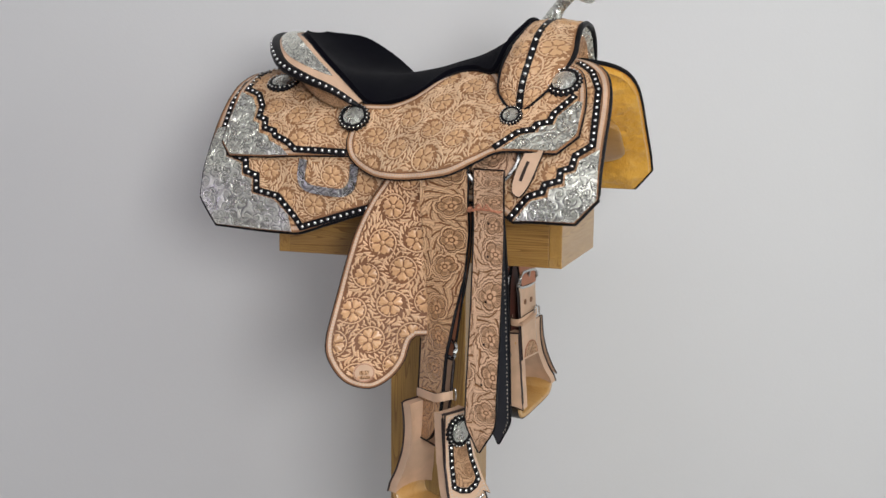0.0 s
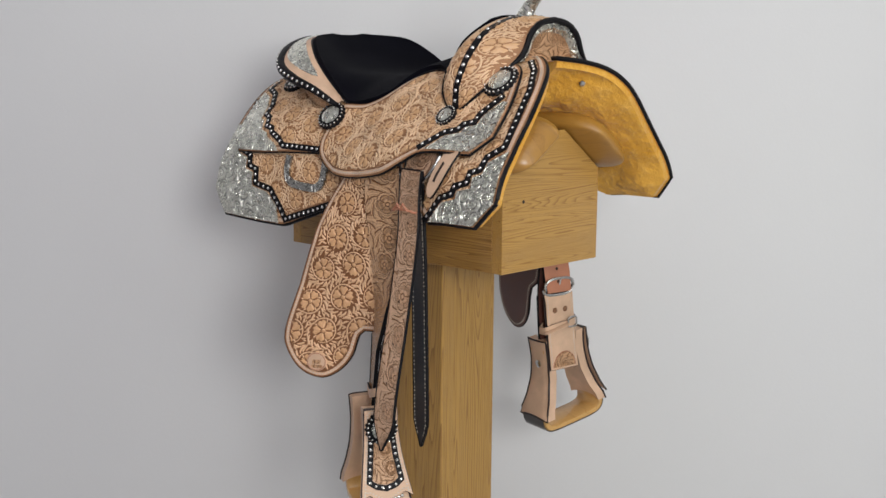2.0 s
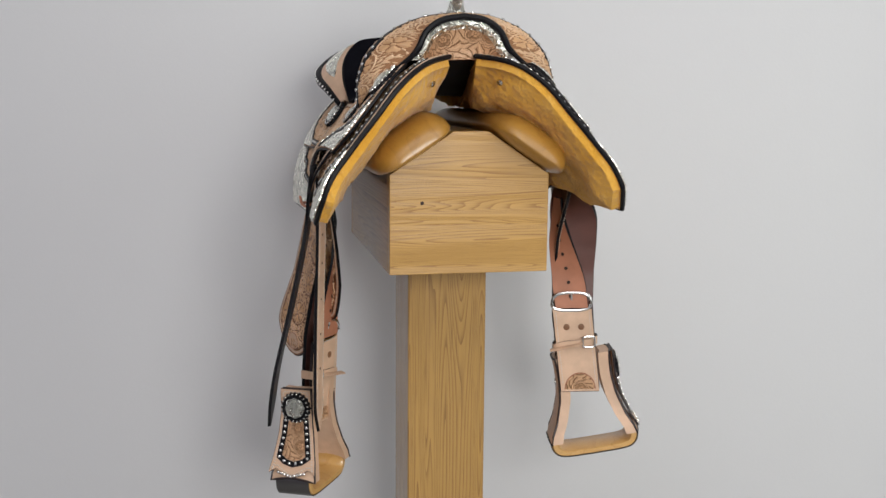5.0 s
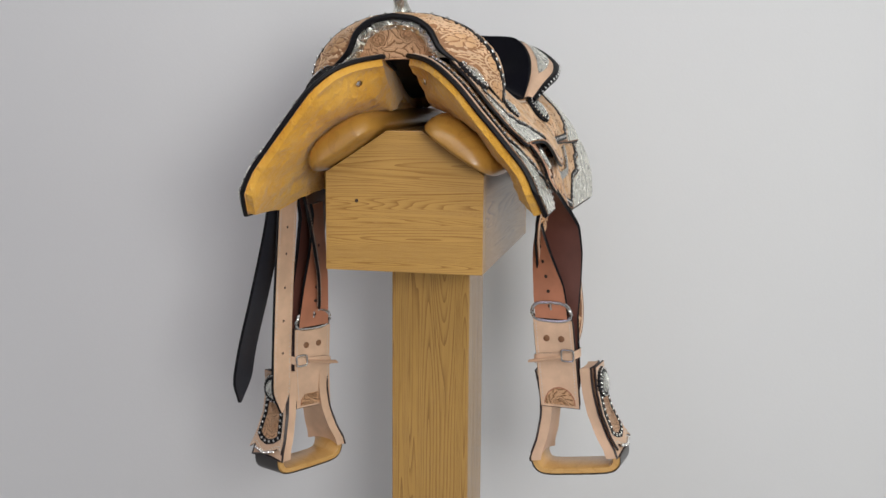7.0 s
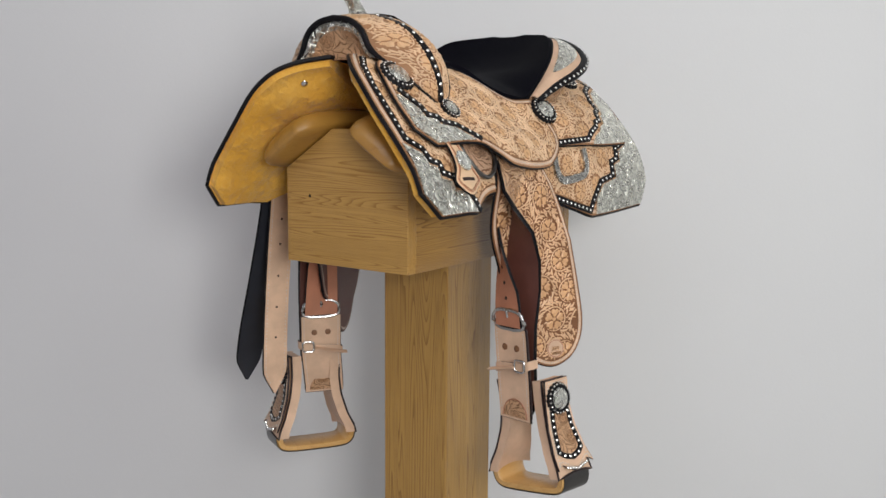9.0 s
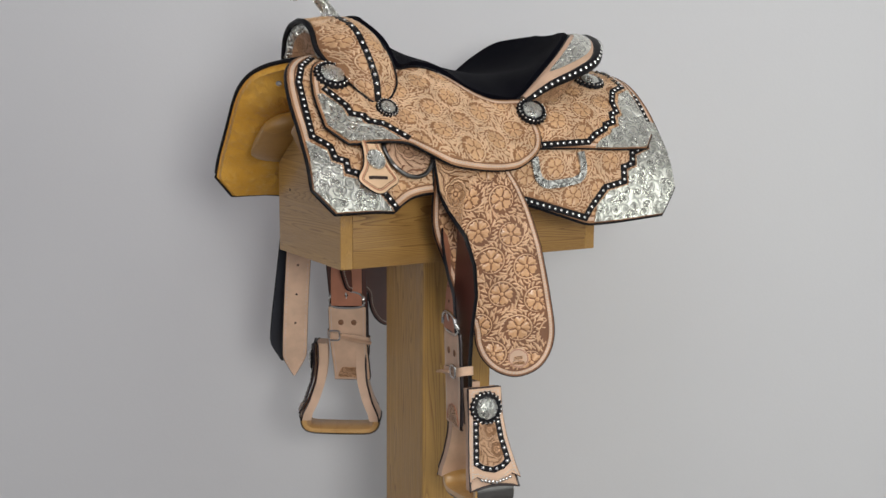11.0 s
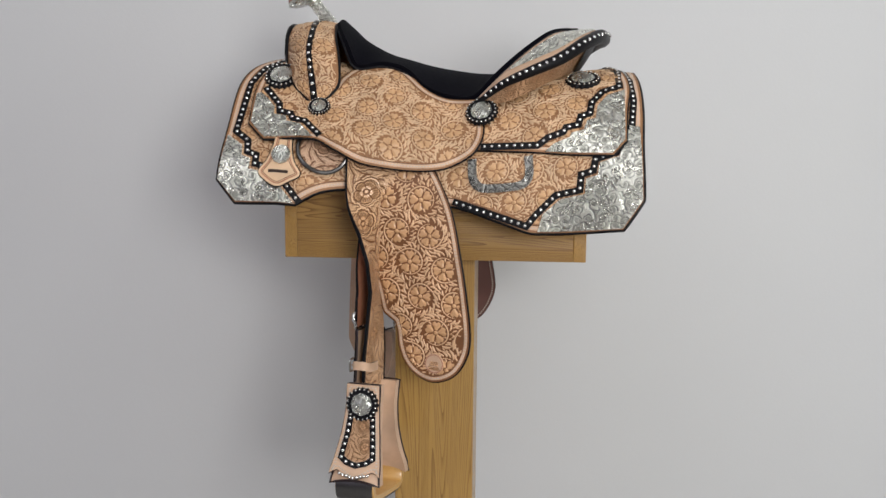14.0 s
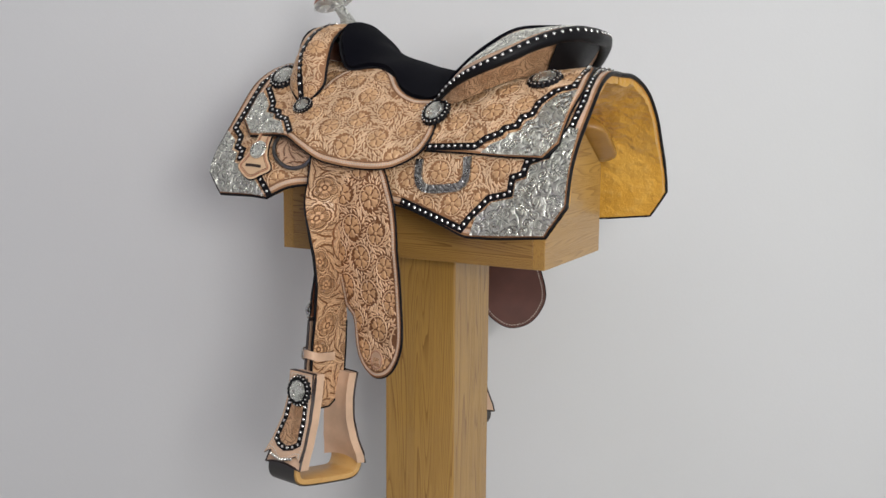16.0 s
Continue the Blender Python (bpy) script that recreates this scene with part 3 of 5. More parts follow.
LEAF = [(.25, .100), (.272, .098), (.294, .118), (.309, .173), (.309, .244, 1), (.279, .277, 1), (.192, .279), (.156, .292), (.101, .308), (.033, .308), (-.036, .294), (-.076, .273), (-.090, .245), (-.089, .208), (-.083, .165, 1), (-.023, .158), (.014, .140), (.056, .095), (.094, .078), (.138, .098), (.161, .131), (.175, .160), (.202, .166), (.229, .140)]
SILVER_LEAF = [(.306, .181), (.297, .178), (.283, .192), (.270, .209), (.268, .225), (.246, .230), (.244, .241), (.218, .248), (.194, .276), (.278, .274), (.306, .243)]
BAND_LEAF = [(.292, .166), (.262, .203), (.259, .219), (.239, .224), (.234, .235), (.211, .241), (.180, .274)]
DEE = [(-.074, .280), (-.075, .310), (-.082, .325), (-.096, .332), (-.150, .334), (-.164, .328), (-.169, .315), (-.167, .285)]


def leaf_lift(x, s):
    t = min(max((s - 0.20) / 0.09, 0), 1)
    f = min(max((x + 0.10) / 0.08, 0), 1) * min(max((0.26 - x) / 0.08, 0), 1)
    return 0.003 + 0.016 * t * t * (3 - 2 * t) * f


def border(outline, place, parent, d):
    """A smooth plain edge with a stitch line and a cut groove inside it."""
    line = inset(outline, d)
    part("plain_border", ribbon(line + line[:2], d * 0.95, place, 0.0005, 0.0012), M_BORDER, parent, "smooth plain leather border")
    stitches(line + line[:1], place, 0.0007, parent)
    groove = inset(outline, d * 1.6)
    part("border_groove", tube([place(p.x, p.y, 0.0002) for p in groove], 0.0008, 5, True), M_GROOVE, parent, "dark cut groove inside the border")


def inside(p, poly):
    hit = False
    for i in range(len(poly)):
        a, b = poly[i - 1], poly[i]
        if (a[1] > p[1]) != (b[1] > p[1]) and p[0] < (b[0] - a[0]) * (p[1] - a[1]) / (b[1] - a[1]) + a[0]:
            hit = not hit
    return hit


def relief(name, verts, faces, place, material, parent, label=""):
    me = bpy.data.meshes.new(name)
    me.from_pydata([place(*v) for v in verts], [], faces)
    me.materials.append(material)
    me.shade_smooth()
    ob = new(name, me)
    ob.parent = parent
    if label:
        ob["label"] = label
    return ob


def stroke(line, widths, high, verts, faces):
    """A raised, rounded, tapering line; five points across."""
    base = len(verts)
    n = len(line)
    for i, (x, y) in enumerate(line):
        a, b = line[max(i - 1, 0)], line[min(i + 1, n - 1)]
        d = Vector((b[0] - a[0], b[1] - a[1]))
        d = d.normalized() if d.length > 1e-9 else Vector((1, 0))
        for k, h in ((-1, -0.0003), (-0.62, 0.8), (0, 1.0), (0.62, 0.8), (1, -0.0003)):
            verts.append((x - d.y * widths[i] * k, y + d.x * widths[i] * k, high * min(1.0, widths[i] / 0.0012) * h if h > 0 else h))
    for i in range(n - 1):
        for k in range(4):
            q = base + i * 5 + k
            faces.append((q, q + 1, q + 6, q + 5))


def carve(outline, place, parent, pitch, radius, mats, margin=0.011, seed=1, tilt=0.0):
    """Carved flowers in rings of stem with scrolling leaves between them, in low relief."""
    rng = random.Random(seed)
    poly = [(p[0], p[1]) for p in inset(outline, margin)][::2] if margin else [(p[0], p[1]) for p in outline]
    lo = [min(p[i] for p in poly) for i in (0, 1)]
    hi = [max(p[i] for p in poly) for i in (0, 1)]
    mid = Vector(((lo[0] + hi[0]) / 2, (lo[1] + hi[1]) / 2))
    ct, sn = math.cos(tilt), math.sin(tilt)
    centres = []
    reach = int(0.5 / pitch)
    for j in range(-reach, reach + 1):
        for i in range(-reach, reach + 1):
            u = (i + 0.5 * (j % 2)) * pitch + rng.uniform(-0.07, 0.07) * pitch
            v = j * pitch * 0.88 + rng.uniform(-0.07, 0.07) * pitch
            c = mid + Vector((u * ct - v * sn, u * sn + v * ct))
            if lo[0] - pitch < c.x < hi[0] + pitch and lo[1] - pitch < c.y < hi[1] + pitch:
                centres.append(c)
    verts, faces = [], []
    for c in centres:
        others = [(o.x, o.y) for o in centres if o != c and (o - c).length < pitch * 1.6]

        def mine(p, slack=0.0):
            d = math.hypot(p[0] - c.x, p[1] - c.y) - slack
            if d > pitch * 0.4:
                for ox, oy in others:
                    if math.hypot(p[0] - ox, p[1] - oy) < d:
                        return False
            return inside(p, poly)

        def add(line, widths, high=0.0013, slack=0.0015):
            runs = [[]]
            for k, p in enumerate(line):
                if mine(p, slack):
                    runs[-1].append(k)
                elif runs[-1]:
                    runs.append([])
            for run in runs:
                if len(run) < 3:
                    continue
                ws = [widths[k] for k in run]
                if run[-1] < len(line) - 1:
                    ws[-1] *= 0.35
                    ws[-2] *= 0.8
                if run[0] > 0:
                    ws[0] *= 0.4
                stroke([line[k] for k in run], ws, high, verts, faces)

        spin, hand = rng.uniform(0, math.tau), rng.choice((-1, 1))
        R = radius * rng.uniform(1.0, 1.1)
        at = lambda r, a: (c.x + r * math.cos(spin + hand * a), c.y + r * math.sin(spin + hand * a))
        # flower: five notched petals with a crease, and a button in the middle
        fv, ff = [], []
        for p in range(5):
            grid = []
            for i in range(6):
                for k in range(7):
                    q = (k - 3) / 3
                    top = R * (1.0 - 0.20 * abs(q) ** 3 - 0.10 * (1 - min(1, abs(q) * 3)) + 0.03 * math.cos(k * math.pi))
                    r = 0.25 * R + (top - 0.25 * R) * i / 5
                    a = p / 5 * math.tau + q * 0.575 * (0.72 + 0.28 * i / 5)
                    h = 0.0022 * math.sin(math.pi * min(1, 0.25 + 0.62 * i / 5)) * (1 - abs(q) ** 4) - 0.0012 * (abs(q) < 0.2) * (0 < i < 5) - 0.0003 * (i == 5)
                    if k in (1, 5) and i in (2, 3):
                        h -= 0.0012
                    grid.append((at(r, a), h))
            base = len(fv)
            fv += grid
            for i in range(5):
                for k in range(6):
                    q = base + i * 7 + k
                    ff.append((q, q + 1, q + 8, q + 7))
        base = len(fv)
        fv.append((at(0, 0), 0.0019))
        for rr, h in ((0.13, 0.0016), (0.21, -0.0002)):
            fv += [(at(rr * R, k / 9 * math.tau), h) for k in range(9)]
        for k in range(9):
            k2 = (k + 1) % 9
            ff += [(base, base + 1 + k, base + 1 + k2), (base + 1 + k, base + 10 + k, base + 10 + k2, base + 1 + k2)]
        ok = [mine(p, 0.003) for p, _ in fv]
        ff = [f for f in ff if all(ok[i] for i in f)]
        if len(ff) > 20:
            used = sorted({i for f in ff for i in f})
            to = {k: i for i, k in enumerate(used)}
            relief("carved_flower", [(*fv[k][0], fv[k][1]) for k in used], [tuple(to[i] for i in f) for f in ff], place, mats[1], parent)
        # short sprigs between the petals
        for p in range(5):
            a0 = (p + 0.5) / 5 * math.tau
            add([at(R * (0.74 + 0.40 * t / 4), a0 + 0.10 * t / 4) for t in range(5)], [0.0005, 0.0012, 0.0014, 0.0010, 0.0003])
        # stem winding round the flower and running out of its ring
        n = 44
        line = [at(R * (1.08 + 0.10 * t / n + 0.58 * max(0, t / n - 0.70) / 0.30), t / n * 6.2) for t in range(n + 1)]
        add(line, [0.0004 + 0.0010 * math.sin(math.pi * min(1, 0.05 + 0.80 * t / n)) for t in range(n + 1)], 0.0016, 0.004)
        # swept leaves outside the ring, each with two side lobes
        m = 11
        for p in range(m):
            a0 = (p + rng.uniform(-0.15, 0.15)) / m * math.tau
            far = rng.uniform(0.75, 1.15)
            bend = rng.uniform(0.55, 0.95)
            w0 = R * rng.uniform(0.115, 0.145)
            pts = lambda ra, rb, s0, bd: [at(R * (ra + (rb - ra) * t / 8), a0 + s0 + bd * (t / 8) ** 1.5) for t in range(9)]
            prof = lambda w: [w * (0.2 + math.sin(math.pi * (t / 8) ** 0.8) * 0.9) * (1 if t < 8 else 0.3) for t in range(9)]
            add(pts(1.22, 1.30 + far, 0.0, bend), prof(w0), 0.0018, 0.0025)
            add(pts(1.26, 1.28 + far * 0.62, 0.25, bend * 0.9), prof(w0 * 0.72), 0.0016, 0.0025)
            add(pts(1.40, 1.38 + far * 0.98, -0.02, bend * 0.25), prof(w0 * 0.66), 0.0016, 0.0025)
    relief("carved_scrollwork", verts, faces, place, mats[0], parent, "raised scrolling leaves carved in the leather")["kind"] = "stuff"


CARVED = (M_CARVE, M_PETAL)
CARVED_FENDER = (M_CARVE_FENDER, M_PETAL_FENDER)


def panel(name, outline, side, lift, thick, mats, label="", trim=0.0022, cell=0.016, stitch=0.0, bind=None):
    place = on_flank(side, lift)
    ob = part(name, sheet(outline, place, thick, cell, side < 0), mats, SADDLE, label)
    if trim:
        part("edge_binding", edge_tube(outline, place, trim, -thick * 0.5), bind or M_BLACK, ob, "rounded black leather edge")
    if stitch:
        border(outline, place, ob, stitch)
    return ob, place


def flank_parts(side):
    skirt = hermite(SKIRT, True, 0.008)
    # fleece lining, thick, with an uneven underside
    def pad(x, s, depth=0.0):
        p = flank_point(x, s)
        n = flank_normal(x, s)
        w = 0.0
        if depth < 0:
            w = 0.006 * noise.noise(Vector((x * 18, s * 18, side * 3.0))) + 0.004 * noise.noise(Vector((x * 60, s * 60, side)))
            # thin at the rim, fuller inwards, above all in front round the bars
            rim_x = float(np.interp(s, (.045, .08, .115, .165, .25, .35, .392), (.262, .296, .326, .342, .348, .352, .319)))
            d = max(0.0, min(rim_x - x, 0.392 - s))
            fore = max(min(max(x / 0.14, 0), 1), 0.5 * min(1, max(0, (x + 0.34) / 0.12)))
            w = w * min(1, d / 0.03) + 0.013 - fore * float(np.interp(s, (.02, .06, .13, .22), (.020, .062, .052, .030))) * (1 - math.exp(-d / 0.055))
        p = p + n * (-0.0165 + depth + w)
        return Vector((p.x, p.y * side, p.z))

    part("fleece_lining", sheet(inset(skirt, 0.003), pad, 0.024, 0.009, side < 0), [M_FLEECE] * 3, SADDLE, "golden woolly fleece lining under the skirt")
    ob, place = panel("skirt", skirt, side, -0.009, 0.008, [M_GROUND, M_FLEECE, M_BLACK], "flower-tooled leather skirt with black edge", 0.0042, stitch=0.0075)
    carve(skirt, place, ob, 0.057, 0.0165, CARVED, 0.0135, 11)
    sil = on_flank(side, -0.0060)
    for shape in (SILVER_SKIRT_FRONT, SILVER_SKIRT_REAR):
        part("silver_corner_plate", sheet(shape, sil, 0.002, 0.016, side < 0), [M_SILVER] * 3, ob, "scroll-engraved silver corner plate")
    for band in (BAND_SKIRT_FRONT, BAND_SKIRT_REAR):
        studded(band, place, 0.0031, ob)
    # rear rigging dee
    dee = part("rigging_dee", ribbon(hermite(DEE, False, 0.006), 0.014, on_flank(side, -0.0035), 0.0, 0.004), M_DEE, SADDLE, "engraved silver U-shaped rigging dee")
    # rear jockey
    jr = hermite(JOCKEY_REAR, True, 0.008)
    ob, place = panel("rear_jockey", jr, side, -0.001, 0.005, [M_GROUND, M_MAROON, M_BLACK], "flower-tooled leather rear jockey", 0.0026, stitch=0.006)
    carve(jr, place, ob, 0.056, 0.0165, CARVED, 0.0105, 5, 0.3)
    part("silver_corner_plate", sheet(SILVER_JOCKEY_REAR, on_flank(side, 0.0020), 0.002, 0.016, side < 0), [M_SILVER] * 3, ob, "scroll-engraved silver corner plate")
    studded(BAND_JOCKEY_REAR, place, 0.0031, ob)
    concho(place(-.256, .121, 0.0), place(-.256, .121, 0.01) - place(-.256, .121, 0), 0.0300, SADDLE)
    # front jockey and seat leaf in one
    lf = hermite(LEAF, True, 0.007)
    ob, place = panel("seat_jockey", lf, side, leaf_lift, 0.005, [M_GROUND, M_MAROON, M_BLACK], "broad flower-tooled leather seat jockey", 0.0026, stitch=0.006)
    carve(lf, place, ob, 0.056, 0.0165, CARVED, 0.0105, 7, 0.5)
    part("silver_corner_plate", sheet(SILVER_LEAF, on_flank(side, lambda x, s: leaf_lift(x, s) + 0.0029), 0.002, 0.016, side < 0), [M_SILVER] * 3, ob, "scroll-engraved silver corner plate")
    studded(BAND_LEAF, place, 0.0031, ob)
    for x, s, r in ((.268, .139, .0305), (.192, .206, .0195), (-.088, .198, .0275)):
        concho(place(x, s, 0.004 if x < 0 else 0.0), place(x, s, 0.01) - place(x, s, 0), r, SADDLE)


for flank_side in (-1, 1):
    flank_parts(flank_side)

# leather cap where the skirts and jockeys meet behind the cantle
rows = []
for i in range(7):
    x = -0.338 + i * 0.016
    rows.append([Vector((x, y, 0.0295 - (y / 0.028) ** 2 * 0.0015 + (0.001 if i > 2 else -0.004))) for y in np.linspace(-0.028, 0.028, 9)])
part("rear_tie_plate", thicken(loft(rows), 0.006, 0, 0), M_BLACK, SADDLE, "black leather plate joining the skirts behind the seat")


# ---- fork, gullet, horn ----
FORK_FRONT = [(.273, 0, .114), (.273, .035, .108), (.273, .060, .090), (.271, .076, .060), (.262, .108, .034), (.246, .141, .006), (.226, .155, -.014)]
FORK_MID = [(.225, 0, .122), (.222, .055, .116), (.218, .108, .094), (.216, .142, .062), (.211, .156, .035), (.206, .163, .006), (.202, .162, -.029)]
FORK_REAR = [(.188, 0, .117), (.186, .050, .111), (.178, .098, .086), (.168, .128, .055), (.163, .142, .030), (.163, .150, .002), (.177, .157, -.018)]


def both(curve, n):
    half = curve3(curve, n)
    return [Vector((p.x, -p.y, p.z)) for p in reversed(half[1:])] + half


def fork():
    n = 26
    f, m, r = both(FORK_FRONT, n), both(FORK_MID, n), both(FORK_REAR, n)
    rows = []
    for i in range(17):
        t = i / 16 * 2
        w = ((t - 1) * (t - 2) / 2, t * (2 - t), t * (t - 1) / 2)
        rows.append([a * w[0] + b * w[1] + c * w[2] for a, b, c in zip(f, m, r)])
    arcs = [0.0]
    for a, b in zip(m, m[1:]):
        arcs.append(arcs[-1] + (b - a).length)
    ob = part("fork", loft(rows, uvs=lambda a, b: (a * 0.0062 + 0.4, arcs[b])), M_GROUND, SADDLE, "swelled fork covered in flower-tooled leather")
    grid_rows = rows

    def on_fork(u, v, depth=0.0):
        fa = min(max(u / 0.0062, 0), 15.999)
        fb = min(max(float(np.interp(v, arcs, range(len(arcs)))), 0), len(arcs) - 1.001)
        i, k = int(fa), int(fb)
        p, q, r_, t_ = grid_rows[i][k], grid_rows[i + 1][k], grid_rows[i][k + 1], grid_rows[i + 1][k + 1]
        nrm = (q - p).cross(r_ - p).normalized()
        nrm = nrm if nrm.dot(p - Vector((0.21, 0, -0.02))) > 0 else -nrm
        x, y = fa - i, fb - k
        return (p * (1 - x) + q * x) * (1 - y) + (r_ * (1 - x) + t_ * x) * y + nrm * depth

    box = [(0.004, 0.006), (0.095, 0.006), (0.095, arcs[-1] - 0.006), (0.004, arcs[-1] - 0.006)]
    carve(box, on_fork, ob, 0.054, 0.0165, CARVED, 0, 9)
    for line, rad in ((f, [0.0052 if p.z > 0.06 else max(0.0022, 0.0052 - (0.06 - p.z) * 0.1) for p in f]), (r, 0.0025)):
        part("edge_binding", tube(line, rad, 8), M_BLACK, ob, "black leather binding")
    for k in (0, -1):
        part("edge_binding", tube([row[k] for row in rows], 0.0024, 6), M_BLACK, ob, "black leather binding")
    band, spots = [], []
    k = len(rows[0])
    for j in range(k):
        p = rows[8][j]
        nrm = (rows[9][j] - rows[7][j]).cross(rows[8][min(j + 1, k - 1)] - rows[8][max(j - 1, 0)]).normalized()
        if nrm.z < 0 and abs(p.y) < 0.1 or nrm.y * p.y < 0 and abs(p.y) >= 0.1:
            nrm = -nrm
        d = (rows[9][j] - rows[7][j]).normalized() * 0.0058
        band.append([p - d - nrm * 0.0005, p - d + nrm * 0.0018, p + d + nrm * 0.0018, p + d - nrm * 0.0005])
        if j % 2 == 0 and abs(p.y) > 0.02:
            spots.append((p + nrm * 0.0022, nrm))
    part("studded_band", loft(band), M_BLACK, ob, "black leather band set with silver studs")
    part("silver_studs", beads(spots, 0.0034, 0.8, 8), M_STUD, ob, "row of domed silver studs")["kind"] = "stuff"
    # silver band and tooled plate inside the arch
    arch = [p for p in f if p.z > 0.045]
    mid = Vector((0.268, 0, 0.045))
    rows = []
    for t, dx in ((0.02, 0.001), (0.08, 0.004), (0.16, 0.003), (0.24, -0.004)):
        rows.append([Vector((0.268 + dx, p.y * (1 - t), mid.z + (p.z - mid.z) * (1 - t * 1.15))) for p in arch])
    part("gullet_silver", loft(rows, uvs=lambda a, b: (a * 0.006, b * 0.006)), M_SILVER, ob, "engraved silver band lining the gullet arch")
    inner = rows[-1]
    rows = []
    for t, dx in ((0.0, 0.0), (0.25, -0.006), (0.55, -0.012), (0.8, -0.014), (1.0, -0.012)):
        rows.append([Vector((p.x + dx, p.y * (1 - 0.28 * t), p.z + (0.045 - p.z) * t + 0.003 * t * (1 - (p.y / 0.06) ** 2))) for p in inner])
    part("gullet_plate", thicken(loft(rows, uvs=lambda a, b: (rows[a][b].y + 0.3, rows[a][b].z)), 0.004, 1, 1), [M_TOOL_FINE, M_RED], ob, "tooled leather plate under the gullet arch")
    return ob


fork()


def horn():
    path = [(.212, 0, .112), (.214, 0, .122), (.219, 0, .134), (.228, 0, .146), (.238, 0, .158), (.243, 0, .166)]
    ob = part("horn_neck", tube(curve3(path, 14), [0.024 - 0.013 * math.sin(min(1, i / 8) * math.pi / 2) + 0.004 * max(0, i - 10) / 4 for i in range(15)], 20), M_CONCHO, SADDLE, "engraved silver horn neck")
    me = ob.data
    lay = me.uv_layers.new(name="UVMap")
    for lp in me.loops:
        c = me.vertices[lp.vertex_index].co
        lay.data[lp.index].uv = (math.atan2(c.y, c.x - 0.225) * 0.012, c.z)
    tilt = Matrix.Translation((.248, 0, .168)) @ Euler((0, radians(24), 0)).to_matrix().to_4x4()
    rows = []
    for r, h in ((.004, -.006), (.030, -.006), (.0385, -.003), (.0400, .002), (.0380, .008), (.030, .012), (.004, .014)):
        rows.append([tilt @ Vector((r * math.cos(k / 36 * math.tau), r * math.sin(k / 36 * math.tau), h)) for k in range(36)])
    part("horn_cap", loft(rows, True, caps=True), M_RED, ob, "brown leather-topped horn cap")
    rows = []
    for r, h in ((.010, -.0085), (.034, -.0075), (.0415, -.003), (.0405, .0015)):
        rows.append([tilt @ Vector((r * math.cos(k / 36 * math.tau), r * math.sin(k / 36 * math.tau), h)) for k in range(36)])
    part("horn_cap_rim", loft(rows, True, uvs=lambda a, b: (b * 0.004, a * 0.008)), M_CONCHO, ob, "silver rim under the horn cap")


horn()


# ---- seat and cantle ----
def seat():
    stations = [(.187, .1185, .050, .112), (.166, .100, .096, .076), (.142, .079, .104, .033), (.097, .055, .088, .036), (.056, .043, .098, .026), (.015, .032, .124, -.006), (-.03, .024, .141, -.022), (-.075, .019, .149, -.022), (-.118, .020, .157, .020), (-.160, .030, .151, .058), (-.203, .055, .125, .090), (-.233, .081, .086, .098), (-.252, .098, .040, .1005)]
    fine = curve3([(a, b, 0) for a, b, _, _ in stations], 60)
    edge = curve3([(c, d, 0) for _, _, c, d in stations], 60)
    rows = []
    for p, e in zip(fine, edge):
        zc, ye, ze = p.y, e.x, e.y
        power = 2.4 if ze > zc else 2.0
        rows.append([Vector((p.x, ye * k / 14, zc + (ze - zc) * abs(k / 14) ** power)) for k in range(-14, 15)])
    ob = part("seat", thicken(loft(rows), 0.010, 0, 0), M_SUEDE, SADDLE, "deep black suede padded seat")
    line = [r[-1] for r in rows] + [r[0] for r in reversed(rows)]
    part("edge_binding", tube(line, 0.0026, 6, True), M_BLACK, ob, "black seat piping")
    # padding under the seat
    under = [[Vector((v.x, v.y * 0.93, v.z - 0.006 - 0.05 * (1 - (k / 14) ** 2) * 0.5)) for k, v in zip(range(-14, 15), r)] for r in rows[4:52]]
    part("seat_underside", thicken(loft(under), 0.004, 0, 0), M_STRAPBLACK, SADDLE, "black underside of the seat")


seat()

RIM_IN = [(-0.257, 0, 0.101), (-0.254, 0.042, 0.101), (-0.234, 0.088, 0.099), (-0.203, 0.127, 0.091), (-0.16, 0.153, 0.059), (-0.118, 0.159, 0.021), (-0.079, 0.151, -0.021)]
RIM_OUT = [(-0.287, 0, 0.102), (-0.280, 0.070, 0.100), (-0.253, 0.137, 0.083), (-0.214, 0.184, 0.055), (-0.166, 0.196, 0.032), (-0.122, 0.185, 0.01), (-0.083, 0.168, -0.02)]
RIM_BASE = [(-0.245, 0, 0.032), (-0.24, 0.05, 0.031), (-0.225, 0.1, 0.022), (-0.2, 0.14, 0.01), (-0.17, 0.165, -0.006), (-0.13, 0.174, -0.024), (-0.085, 0.168, -0.034)]


